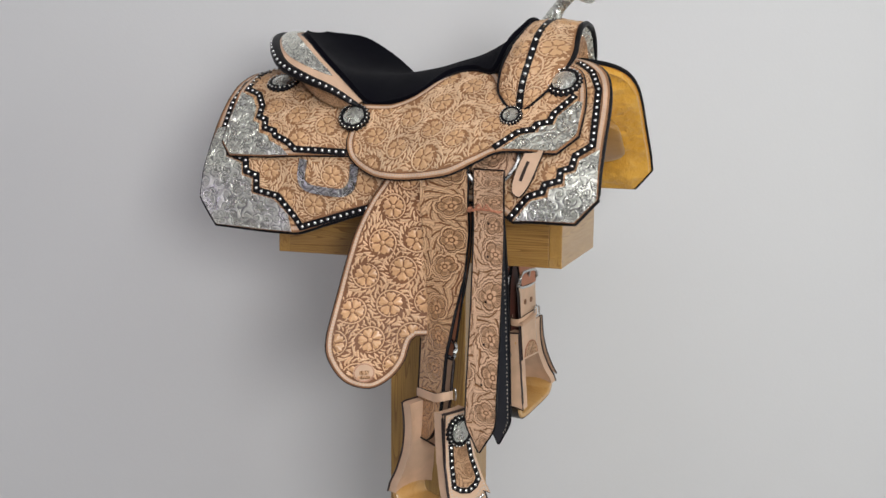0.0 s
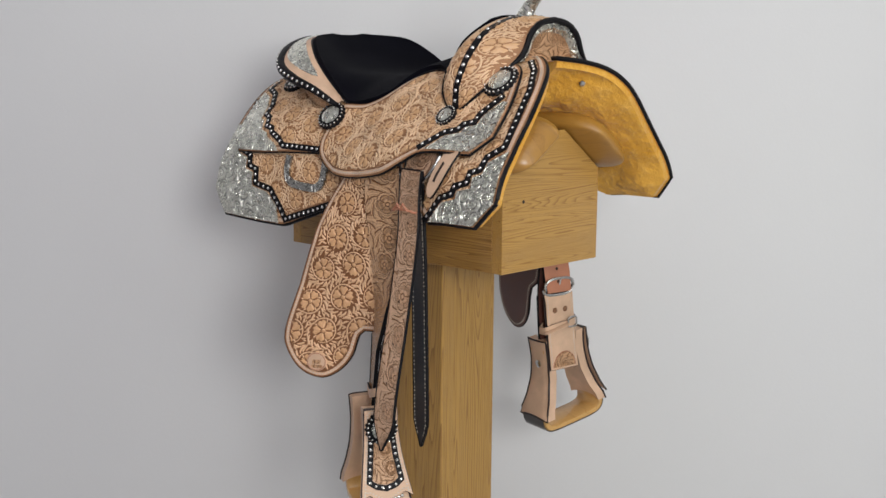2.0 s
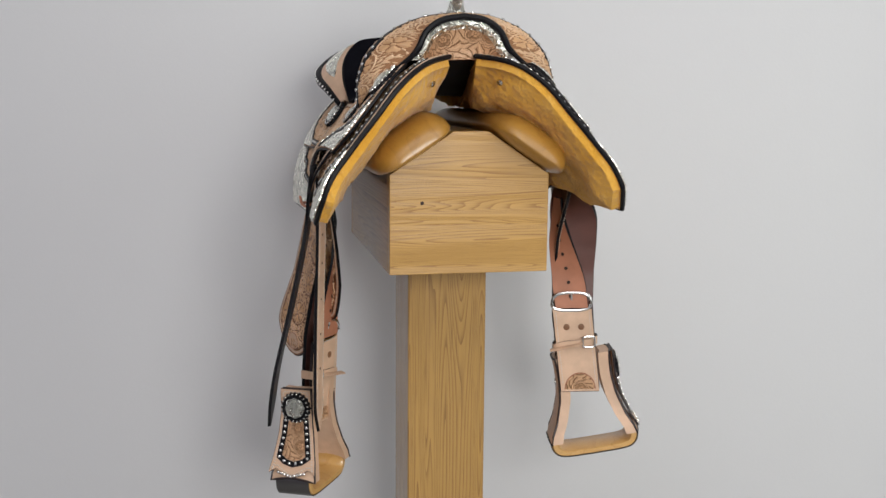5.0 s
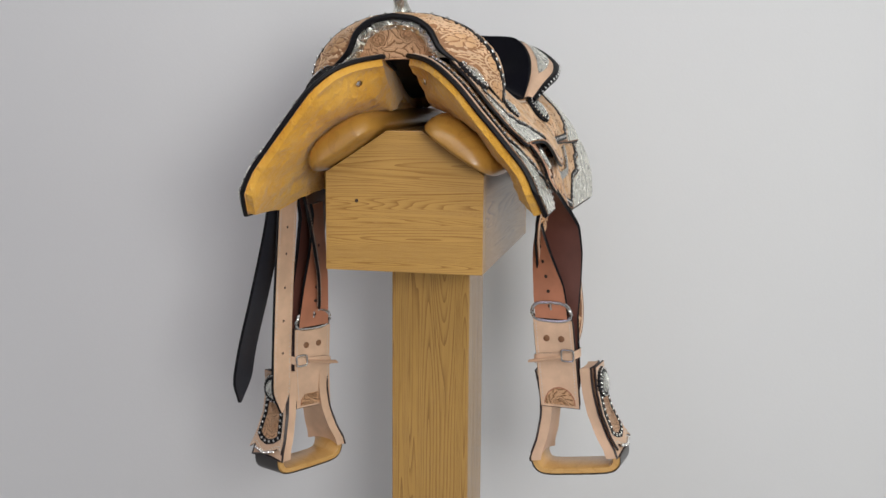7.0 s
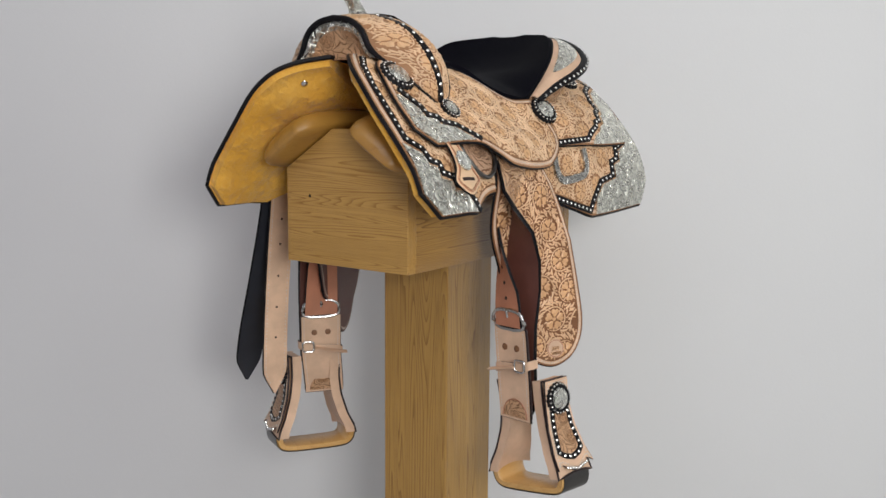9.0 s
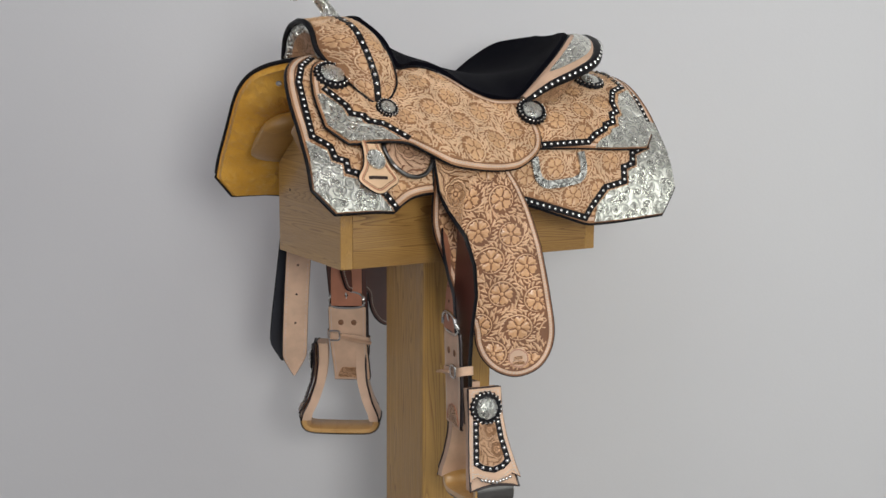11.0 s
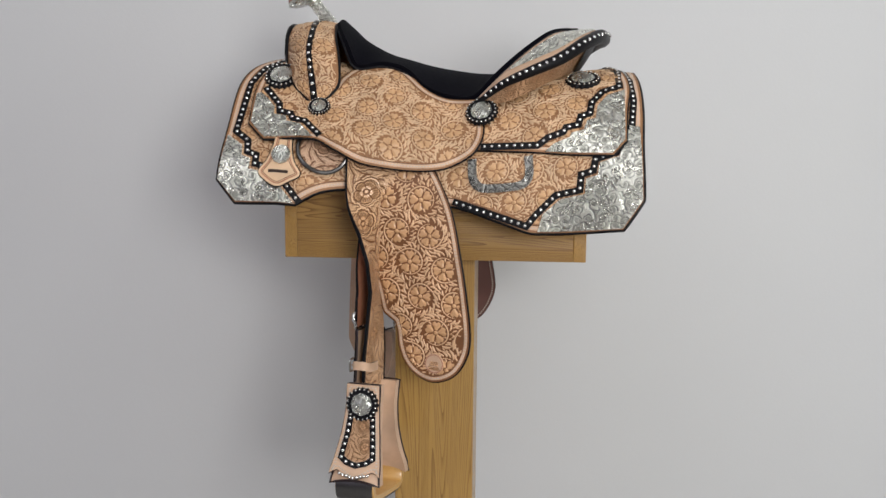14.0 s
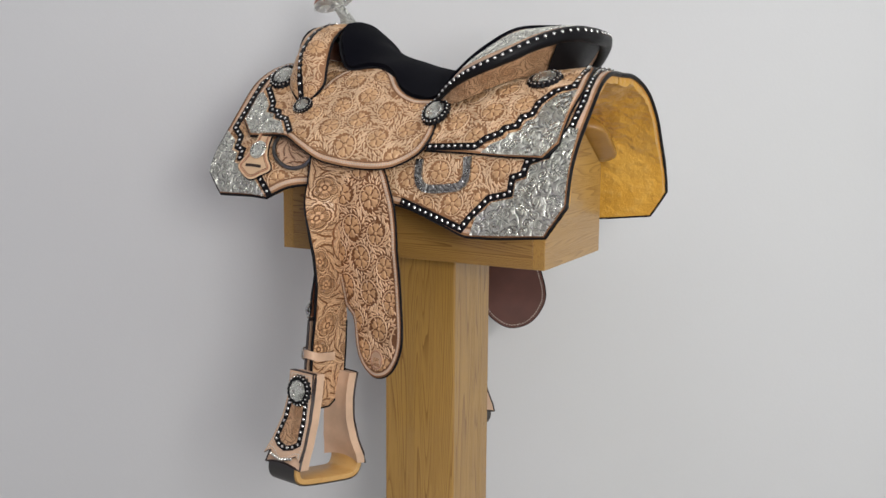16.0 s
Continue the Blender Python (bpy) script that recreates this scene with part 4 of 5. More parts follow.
def cantle():
    n = 30
    a, b, c = both(RIM_IN, n), both(RIM_OUT, n), both(RIM_BASE, n)
    def top(t, j):
        p = a[j] * (1 - t) + b[j] * t
        return p + Vector((0, 0, 0.0045 * math.sin(t * math.pi)))

    rows = [[top(i / 6, j) for j in range(2 * n + 1)] for i in range(7)]
    ob = part("cantle", loft(rows, uvs=lambda i, j: (j * 0.009, i * 0.006)), M_PLAIN, SADDLE, "high dished cantle with natural leather rim")
    rows = []
    for i in range(6):
        t = i / 5
        row = []
        for j in range(2 * n + 1):
            q = abs(j - n) / n
            w = 0.70 * max(0.0, 1 - max(0.0, (q - 0.42) / 0.38) ** 2) ** 0.5 if q < 0.80 else 0.0
            mid = 0.52
            row.append(top(mid + (t - 0.5) * w, j) + Vector((0, 0, 0.0012)))
        rows.append([v for j, v in enumerate(row) if abs(j - n) / n <= 0.80])
    part("cantle_silver", loft(rows, uvs=lambda i, j: (j * 0.009, i * 0.007)), M_SILVER, ob, "engraved silver plate along the cantle rim")
    rad = [0.0042 + 0.0098 * (1 - abs(j - n) / n) ** 0.7 for j in range(2 * n + 1)]
    roll = [p + Vector((0, 0, -0.75 * k)) + (p - q).normalized() * (0.45 * k) for p, q, k in zip(b, a, rad)]
    part("cantle_roll", tube(roll, rad, 14), M_BLACK, ob, "rounded black leather cantle roll")
    spots = []
    fine = both(RIM_OUT, 26)
    for j in range(1, len(fine) - 1):
        q = abs(j - 26) / 26
        k = min(range(len(b)), key=lambda i: (b[i] - fine[j]).length)
        d = ((b[k] - a[k]) * Vector((1, 1, 0))).normalized() + Vector((0, 0, 0.45))
        d.normalize()
        spots.append((roll[k] + (fine[j] - b[k]) + d * (rad[k] + 0.0006), d))
    part("silver_studs", beads(spots, 0.0032, 0.8, 7), M_STUD, ob, "row of domed silver studs along the roll")["kind"] = "stuff"
    rows = [[b[j] * (1 - i / 5) + c[j] * (i / 5) + Vector((0, 0, -0.006 * (1 - i / 5))) for j in range(2 * n + 1)] for i in range(6)]
    part("cantle_back", loft(rows, uvs=lambda i, j: (j * 0.009 + 0.1, i * 0.016)), [M_TOOL_FINE], ob, "flower-tooled leather back of the cantle")
    tail = [[b[j] * (1 - i / 4) + c[j] * (i / 4) + (b[j] - a[j]).normalized() * (0.0035 + 0.002 * math.sin(i / 4 * math.pi)) + Vector((0, 0, -0.004)) for j in range(n - 7, n + 8)] for i in range(5)]
    part("cantle_tailpiece", loft(tail), M_BLACK, ob, "black leather panel behind the cantle")


cantle()


# ---- fenders, stirrup leathers, straps ----
def fender_y(side, x, z):
    if side > 0:
        y0 = np.interp(-z, (.1, .17, .27, .43, .6), (.215, .228, .229, .222, .235))
        sl = np.interp(-z, (.15, .27, .43, .55), (0, -.29, -.43, -.45))
    else:
        y0 = np.interp(-z, (.1, .23, .333, .43, .6), (.215, .231, .235, .250, .262))
        sl = np.interp(-z, (.15, .23, .333, .43, .55), (0, -.2, -.35, -.5, -.5))
    return float(y0 + sl * (x - 0.02))


FENDER = {
    1: [(.132, -.10, 1), (.133, -.17), (.127, -.231), (.106, -.285), (.086, -.338), (.074, -.384), (.064, -.391), (.054, -.398), (.050, -.412), (.047, -.437), (.037, -.463), (.016, -.484), (-.015, -.493), (-.049, -.480), (-.069, -.453), (-.077, -.419), (-.072, -.362), (-.060, -.287), (-.044, -.213), (-.025, -.165), (.0, -.12), (.01, -.10, 1)],
    -1: [(.138, -.10, 1), (.138, -.20), (.128, -.290), (.103, -.390), (.070, -.402), (.047, -.402), (.039, -.410), (.029, -.446), (.008, -.474), (-.021, -.489), (-.055, -.479), (-.077, -.452), (-.089, -.414), (-.084, -.360), (-.070, -.285), (-.052, -.219), (-.032, -.173), (-.010, -.14), (.01, -.10, 1)],
}
# stirrup leather: z, x, y, turn in degrees, half width
LEG = {
    1: [(-.12, .092, .222, 0, .042), (-.17, .092, .226, 0, .042), (-.22, .090, .223, 8, .040), (-.28, .086, .222, 42, .039), (-.34, .085, .226, 70, .037), (-.42, .090, .231, 80, .0355), (-.50, .092, .238, 80, .0355), (-.575, .096, .245, 78, .035)],
    -1: [(-.12, .096, .222, 0, .042), (-.17, .096, .226, 0, .042), (-.22, .098, .222, -4, .040), (-.29, .096, .225, 8, .039), (-.35, .089, .230, 24, .039), (-.42, .082, .237, 36, .039), (-.50, .078, .243, 38, .038), (-.575, .068, .247, 38, .037)],
}


# near side: the leather turns over and shows its lining before it lies behind the strap
TWIST = [(-.12, .092, .222, 0, .042), (-.17, .092, .227, 10, .042), (-.20, .094, .228, 36, .042), (-.24, .092, .234, 68, .042), (-.29, .088, .236, 84, .041), (-.34, .086, .235, 88, .039), (-.40, .086, .233, 78, .037), (-.45, .087, .236, 72, .036), (-.50, .088, .238, 72, .0355), (-.575, .092, .245, 74, .035)]


def strip_frame(side, table, z):
    zs = [-r[0] for r in table]
    x, y, turn, hw = (float(np.interp(-z, zs, [r[k] for r in table])) for k in (1, 2, 3, 4))
    a = radians(turn)
    d = Vector((math.cos(a), math.sin(a) * side, 0))
    n = Vector((-math.sin(a), math.cos(a) * side, 0))
    return Vector((x, y * side, z)), d, n, hw


def strip(side, table, z0, z1, lift, thick, rows_n=28, shape=None, curl=0.0, cols=7):
    rows = []
    for i in range(rows_n + 1):
        z = z0 + (z1 - z0) * i / rows_n
        c, d, n, hw = strip_frame(side, table, z)
        w = hw * (shape(i / rows_n) if shape else 1.0)
        rows.append([c + d * (w * k) + n * (lift + curl * k * k) for k in np.linspace(-1, 1, cols)])
    bm = loft(rows, uvs=lambda a, b: ((b / (cols - 1) - 0.5) * 0.066 + side * 0.5, -(z0 + (z1 - z0) * a / rows_n)))
    bm.normal_update()
    c, d, n, hw = strip_frame(side, table, (z0 + z1) / 2)
    if sum((f.normal for f in bm.faces), Vector()).dot(n) < 0:
        bmesh.ops.reverse_faces(bm, faces=bm.faces[:])
    bm.normal_update()
    uvl = bm.loops.layers.uv.active
    faces = bm.faces[:]
    under = {v: bm.verts.new(v.co - v.normal * thick) for v in bm.verts[:]}
    rim = [e for e in bm.edges if len(e.link_faces) == 1]
    for f in faces:
        g = bm.faces.new([under[v] for v in reversed(f.verts)])
        g.material_index, g.smooth = 1, True
    for e in rim:
        a, b = e.verts
        bm.faces.new((a, b, under[b], under[a])).material_index = 2
    bmesh.ops.recalc_face_normals(bm, faces=bm.faces[:])
    line = [r[0] for r in rows] + [r[-1] for r in reversed(rows)]
    return bm, rows, line


def rounded(t):
    return 1.0 if t < 0.86 else max(0.25, (1 - ((t - 0.86) / 0.145) ** 2.2) ** 0.5)


def square_ring(centre, across, up, w, h, r, name, parent, label, mat_use):
    pts = []
    for k in range(32):
        a = k / 32 * math.tau
        cx, cz = math.cos(a), math.sin(a)
        pts.append(centre + across * (math.copysign(abs(cx) ** 0.45, cx) * w) + up * (math.copysign(abs(cz) ** 0.45, cz) * h))
    return part(name, tube(pts, r, 8, True), mat_use, parent, label)


def fender(side):
    outline = hermite(FENDER[side], True, 0.008)

    def place(x, z, depth=0.0):
        e = 0.004
        dx = Vector((2 * e, fender_y(side, x + e, z) - fender_y(side, x - e, z), 0))
        dz = Vector((0, fender_y(side, x, z + e) - fender_y(side, x, z - e), 2 * e))
        n = dz.cross(dx).normalized()
        n = n if n.y > 0 else -n
        p = Vector((x, fender_y(side, x, z), z)) + n * depth
        return Vector((p.x, p.y * side, p.z))

    ob = part("fender", sheet(outline, place, 0.005, 0.016, side > 0), [M_GROUND_FENDER, M_MAROON, M_BLACK], SADDLE, "flower-tooled leather fender with round lower end")
    carve(outline, place, ob, 0.061, 0.0180, CARVED_FENDER, 0.0095, 3, 1.2)
    part("edge_binding", edge_tube(outline, place, 0.0021, -0.0028), M_BLACK, ob, "black leather edge")
    border(outline, place, ob, 0.0055)
    stitches(inset(outline, 0.0055), place, -0.0056, ob)
    # maker's stamp near the lower end
    sx, sz = (-.018, -.462) if side > 0 else (-.030, -.462)
    bm = sheet([(sx + 0.0165 * math.cos(k / 24 * math.tau), sz + 0.0165 * math.sin(k / 24 * math.tau)) for k in range(24)], lambda u, v, d=0.0: place(u, v, d + 0.0022), 0.002, 0.02, side > 0)
    part("stamp", bm, [M_PLAIN] * 3, ob, "plain round stamped mark")
    part("stamp_ring", tube([place(sx + 0.0150 * math.cos(k / 28 * math.tau), sz + 0.0150 * math.sin(k / 28 * math.tau), 0.0022) for k in range(28)], 0.0007, 5, True), M_RED, ob)
    for k, (w, h) in enumerate(((0.007, 0.0035), (0.0095, 0.0028))):
        bar = [(sx - w, sz - h - k * 0.008), (sx + w, sz - h - k * 0.008), (sx + w, sz + h - k * 0.008), (sx - w, sz + h - k * 0.008)]
        part("stamp_bar", sheet(bar, lambda u, v, d=0.0: place(u, v, d + 0.0029), 0.0007, 0.02, side > 0), [M_TOOL_FINE] * 3, ob)
    # stirrup leather: tooled outside, maroon inside
    bm, rows, line = strip(side, TWIST if side > 0 else LEG[side], -0.12, -0.560 + (0 if side > 0 else -0.016), 0.0035, 0.005, 44, rounded)
    leg = part("stirrup_leather", bm, [M_TOOL_FENDER, M_MAROON, M_BLACK], SADDLE, "tooled stirrup leather, twisted, maroon on its inner face")
    free = [r[0] for r in rows if r[0].z < -0.405]
    part("edge_binding", tube([r[-1] for r in rows] + free[::-1], 0.0017, 6), M_BLACK, leg, "black leather edge")
    dz = 0.0 if side > 0 else -0.028
    # russet adjusting strap and plain front leather on the inner face
    bm, rows, line = strip(side, LEG[side], -0.20, -0.402 + dz, -0.017, 0.004, 24, (lambda t: 0.40 + 0.42 * min(1.0, t * 1.25)) if side > 0 else (lambda t: 0.74 + 0.08 * t))
    st = part("adjusting_strap", bm, [M_RED, M_RED, M_BLACK], SADDLE, "russet leather adjusting strap with a row of holes")
    part("edge_binding", tube(line, 0.0012, 5, True), M_BLACK, st)
    holes = []
    for k in range(6):
        c, d, n, hw = strip_frame(side, LEG[side], -0.25 + dz - k * 0.026)
        holes.append((c - n * 0.0214, -n))
    part("punched_holes", beads(holes, 0.0034, 0.25, 10), M_HOLE, st, "dark punched holes")["kind"] = "stuff"
    bm, rows, line = strip(side, LEG[side], -0.405 + dz, -0.560 + dz, -0.013, 0.004, 20)
    fr = part("front_leather", bm, [M_PLAIN, M_PLAIN, M_BLACK], SADDLE, "plain natural leather stirrup neck piece")
    part("edge_binding", tube(line, 0.0020, 6, True), M_EDGE, fr)
    c, d, n, hw = strip_frame(side, LEG[side], -0.438 + dz)
    part("rivets", beads([(c - n * 0.0172 + d * 0.0135, -n), (c - n * 0.0172 - d * 0.0135, -n)], 0.0062, 0.25, 12), M_GROOVE, fr, "two brown leather-covered rivets")
    bm = bmesh.new()
    for sgn in (-1, 1):
        for k in range(26):
            c, d, n, hw = strip_frame(side, LEG[side], -0.412 + dz - k * 0.0052)
            m = Matrix.Translation(c - n * 0.0173 + d * (sgn * (hw - 0.005))) @ (-n).to_track_quat("Z", "Y").to_matrix().to_4x4() @ Matrix.Diagonal((0.0007, 0.0014, 0.0004, 1))
            bmesh.ops.create_cube(bm, size=2.0, matrix=m)
    part("stitching", bm, M_THREAD, fr, "pale stitches along both edges", False)["kind"] = "stuff"
    # tooled half-round at its foot
    c, d, n, hw = strip_frame(side, LEG[side], -0.556 + dz)
    up = Vector((0, 0, 1))
    fan = [c - n * 0.0174 + d * (0.028 * math.cos(k / 20 * math.pi)) + up * (0.031 * math.sin(k / 20 * math.pi)) for k in range(21)]
    bm = bmesh.new()
    uvl = bm.loops.layers.uv.new("UVMap")
    fc = bm.faces.new([bm.verts.new(p) for p in fan])
    for lp in fc.loops:
        lp[uvl].uv = ((lp.vert.co - c).dot(d), lp.vert.co.z)
    bmesh.ops.recalc_face_normals(bm, faces=bm.faces[:])
    thicken(bm, 0.0012, 0, 0)
    part("tooled_fan", bm, [M_TOOL_FINE], fr, "half-round leaf tooling")
    part("tooled_fan_rim", tube(fan, 0.0009, 5), M_RED, fr)
    # roller buckle between strap and neck piece
    c, d, n, hw = strip_frame(side, LEG[side], -0.398 + dz)
    ring = []
    for k in range(40):
        a = k / 40 * math.tau
        ca, sa = math.cos(a), math.sin(a)
        ring.append(c - n * 0.0165 + d * (math.copysign(abs(ca) ** 0.62, ca) * 0.0355) + up * (math.copysign(abs(sa) ** 0.75, sa) * (0.021 if sa > 0 else 0.013) + 0.004) - n * (0.004 if sa > 0 else 0.0))
    part("roller_buckle", tube(ring, 0.0034, 8, True), M_STEEL, SADDLE, "rounded nickel stirrup buckle")
    part("buckle_tongue", tube([c - n * 0.021 + up * 0.012, c - n * 0.024 + up * 0.024], 0.0022, 8), M_STEEL, SADDLE, "nickel buckle tongue")
    # hobble strap round the neck
    c, d, n, hw = strip_frame(side, LEG[side], -0.470 + dz)
    ring = []
    for k in range(28):
        a = k / 28 * math.tau
        ca, sa = math.cos(a), math.sin(a)
        tilt = up * (0.008 * ca)
        ring.append(c - n * 0.006 + d * (math.copysign(abs(ca) ** 0.4, ca) * (hw + 0.006)) + n * (math.copysign(abs(sa) ** 0.6, sa) * 0.0155) + tilt)
    rows = [[p + up * h for p in ring] for h in (-0.0075, 0.0075)]
    hob = part("hobble_strap", thicken(loft(rows, True), 0.0025, 0, 1), [M_PLAIN, M_BLACK], SADDLE, "narrow natural leather hobble strap")
    tip = c - n * 0.0225 - d * (hw + 0.012)
    part("strap_end", tube([c - n * 0.0235 + d * 0.012 + up * 0.002, c - n * 0.0250 - d * 0.012 - up * 0.003, tip - up * 0.010], 0.0072, 6, False, 0.3), M_PLAIN, hob)
    square_ring(c - n * 0.0245 + d * (hw - 0.012) + up * 0.005, d, up, 0.011, 0.010, 0.0019, "hobble_buckle", hob, "small nickel buckle", M_STEEL)


for flank_side in (-1, 1):
    fender(flank_side)


# ---- stirrups ----
def stirrup(m, side):
    """m: pose of the neck; local x outwards, z up."""
    def w(p):
        return m @ Vector((p[0], p[1], p[2] * 0.88))

    # wooden bow: one bent bar from side to side under the foot
    half = [(.045, -.010), (.043, -.04), (.046, -.08), (.058, -.125), (.070, -.155), (.074, -.172), (.068, -.188), (.050, -.194), (0, -.195)]
    line = curve3([(a, 0, b) for a, b in half], 30)
    line = [Vector((-p.x, 0, p.z)) for p in line[:-1]] + line[::-1]
    rows = []
    for i, p in enumerate(line):
        a, b = line[max(i - 1, 0)], line[min(i + 1, len(line) - 1)]
        d = (b - a).normalized()
        nn = Vector((-d.z, 0, d.x))
        depth = 0.022 + 0.011 * min(1, max(0, (-p.z - 0.05) / 0.12))
        th = 0.0075
        rows.append([w(p + nn * (th * cu) + Vector((0, depth * cv, 0))) for cu, cv in ((-.6, -1), (.6, -1), (1, -.86), (1, 0), (1, .86), (.6, 1), (-.6, 1), (-1, .86), (-1, 0), (-1, -.86))])
    bow = part("stirrup", loft(rows, True, caps=True), M_TREAD, SADDLE, "bell-shaped wooden stirrup with leather-covered sides")
    # metal band under the tread
    rows = []
    for i, p in enumerate(line):
        if p.z > -0.150:
            continue
        a, b = line[i - 1], line[i + 1]
        d = (b - a).normalized()
        nn = Vector((-d.z, 0, d.x))
        if nn.dot(p - Vector((0, 0, -0.1))) < 0:
            nn = -nn
        rows.append([w(p + nn * 0.0088 + Vector((0, v, 0))) for v in (-.031, -.0305, 0, .0305, .031)])
    part("tread_band", thicken(loft(rows), 0.0012, 0, 0), M_DARKMETAL, bow, "dark polished metal band round the foot")
    # leather side covers
    for sg in (-1, 1):
        rows = []
        for i in range(19):
            t = i / 18
            z = 0.012 - 0.172 * t
            x = float(np.interp(-z, (-.02, .02, .04, .08, .125, .155, .165), (.050, .048, .048, .052, .064, .077, .081)))
            hwid = 0.0265 + 0.0150 * t ** 2.0 - 0.003 * math.sin(t * math.pi)
            row = []
            for k in np.linspace(-1, 1, 9):
                row.append(w((sg * (x + 0.0048 - 0.004 * k ** 4), hwid * k, z - (0.008 * abs(k) ** 2 if i == 18 else 0.0))))
            rows.append(row)
        ln = [r[0] for r in rows] + rows[-1][1:-1] + [r[-1] for r in reversed(rows)] + rows[0][1:-1][::-1]
        cov = part("side_leather", loft([[p for p in r] + [q + m.to_3x3() @ Vector((-sg * 0.0200, 0, 0)) for q in reversed(r)] for r in rows], True, caps=True), M_PLAIN, SADDLE, "natural leather side cover with black edge")
        part("edge_binding", tube(ln, 0.0021, 6, True), M_EDGE, cov)
        if sg < 0:
            p = w((-(0.0538), 0.0, -0.045))
            out = m.to_3x3() @ Vector((-1, 0, 0))
            part("screw", beads([(p, out)], 0.0085, 0.3, 14), M_STEEL, bow, "round nickel screw head")
            continue
        # decorated outer plate
        shape = [(-.0275, .012, 1), (.0275, .012, 1), (.029, -.04), (.034, -.09), (.043, -.150, 1), (.030, -.142), (.018, -.150), (0, -.157), (-.018, -.150), (-.030, -.142), (-.043, -.150, 1), (-.034, -.09), (-.029, -.04)]
        ol = hermite(shape, True, 0.006)

        def face(u, v, dd=0.0):
            x = float(np.interp(-v, (-.02, .02, .04, .08, .125, .155, .165), (.050, .048, .048, .052, .064, .077, .081)))
            return w((x + 0.0105 + dd, u, v))

        pl = part("outer_plate", sheet(ol, face, 0.004, 0.012, False), [M_PLAIN, M_PLAIN, M_BLACK], SADDLE, "natural leather plate with pointed lower corners")
        part("edge_binding", edge_tube(ol, face, 0.0015, -0.002), M_EDGE, pl)
        iln = inset(ol, 0.005)
        stitches(iln + iln[:1], face, 0.0004, pl)
        field = hermite([(-.013, -.045, 1), (.013, -.045, 1), (.0165, -.08), (.0215, -.115), (.015, -.123), (0, -.1265), (-.015, -.123), (-.0215, -.115), (-.0165, -.08)], True, 0.006)
        part("tooled_field", sheet(field, lambda u, v, d=0.0: face(u, v, d + 0.0016), 0.0015, 0.012), [M_TOOL_FINE] * 3, pl, "small tooled leaf panel")
        track = [(-.0185, -.045), (-.0215, -.08), (-.027, -.1205), (-.016, -.129), (0, -.1335), (.016, -.129), (.027, -.1205), (.0215, -.08), (.0185, -.045)]
        studded(track, face, 0.0018, pl, 0.0095, 0.0118, 0.0030)
        part("bead_fringe", beads([(face(u, -.1525 + abs(u) * 0.25 - 0.0015, 0.002), m.to_3x3() @ Vector((1, 0, 0.3))) for u in np.linspace(-.024, .024, 9)], 0.0031, 0.9, 7), M_STUD, pl, "row of silver beads along the lower edge")["kind"] = "stuff"
        pc = face(0, -.024, 0.0)
        concho(pc, m.to_3x3() @ Vector((1, 0, 0.02)), 0.0275, SADDLE)
    return bow


def neck_pose(x, y, z, face, lean):
    """face: compass of the outer side in degrees; lean: degrees by which the foot swings outwards."""
    return Matrix.Translation((x, y, z)) @ Euler((0, 0, radians(face))).to_matrix().to_4x4() @ Euler((0, radians(-lean), 0)).to_matrix().to_4x4()


stirrup(neck_pose(.081, .251, -.504, 80, 8.0), 1)
stirrup(neck_pose(.088, -.257, -.522, -27, 2.5), -1)


# ---- rigging, billet, hangers ----
def flat_strap(points, width_dir, hw, thick, mats, name, label, tip=0.05, narrow=1.0):
    """A strap that hangs along points (x, y, z); width_dir: unit vector across it."""
    path = curve3(points, 36)
    wd = Vector(width_dir).normalized()
    total = len(path) - 1
    rows = []
    for i, p in enumerate(path):
        t = i / total
        k = 1.0 if t < 1 - tip else max(0.06, 1 - ((t - 1 + tip) / tip) ** 1.3)
        rows.append([p + wd * (hw * k * c) for c in np.linspace(-1, 1, 5)])
    bm = loft(rows, uvs=lambda a, b: (b * 0.011 + 0.8, a * 0.012))
    bm.normal_update()
    if sum((f.normal for f in bm.faces), Vector()).y > 0:
        bmesh.ops.reverse_faces(bm, faces=bm.faces[:])
    bm.normal_update()
    faces = bm.faces[:]
    under = {v: bm.verts.new(v.co - v.normal * thick) for v in bm.verts[:]}
    rim = [e for e in bm.edges if len(e.link_faces) == 1]
    for f in faces:
        g = bm.faces.new([under[v] for v in reversed(f.verts)])
        g.material_index, g.smooth = 1, True
    for e in rim:
        bm.faces.new((*e.verts, under[e.verts[1]], under[e.verts[0]])).material_index = 2
    bmesh.ops.recalc_face_normals(bm, faces=bm.faces[:])
    ob = part(name, bm, mats, SADDLE, label)
    line = [r[0] for r in rows] + [r[-1] for r in reversed(rows)]
    part("edge_binding", tube(line, 0.0013, 6, True), M_BLACK, ob)
    return ob, path, rows


billet, bpath, brows = flat_strap([(.176, -.238, -.118), (.178, -.246, -.16), (.182, -.256, -.23), (.187, -.286, -.35), (.191, -.316, -.46), (.193, -.333, -.553)], (.985, -.17, 0), 0.0275, 0.004, [M_TOOL_BILLET, M_STRAPBLACK, M_BLACK], "billet", "long tooled leather billet strap with black back", 0.10)
back, kpath, krows = flat_strap([(.174, -.228, -.12), (.178, -.230, -.19), (.184, -.234, -.26), (.191, -.241, -.365), (.196, -.247, -.47), (.199, -.251, -.567)], (.95, -.30, 0), 0.0240, 0.004, [M_STRAPBLACK, M_PLAIN, M_BLACK], "off_billet", "black-faced inner strap with pale stitching and natural back", 0.09)
spots = []
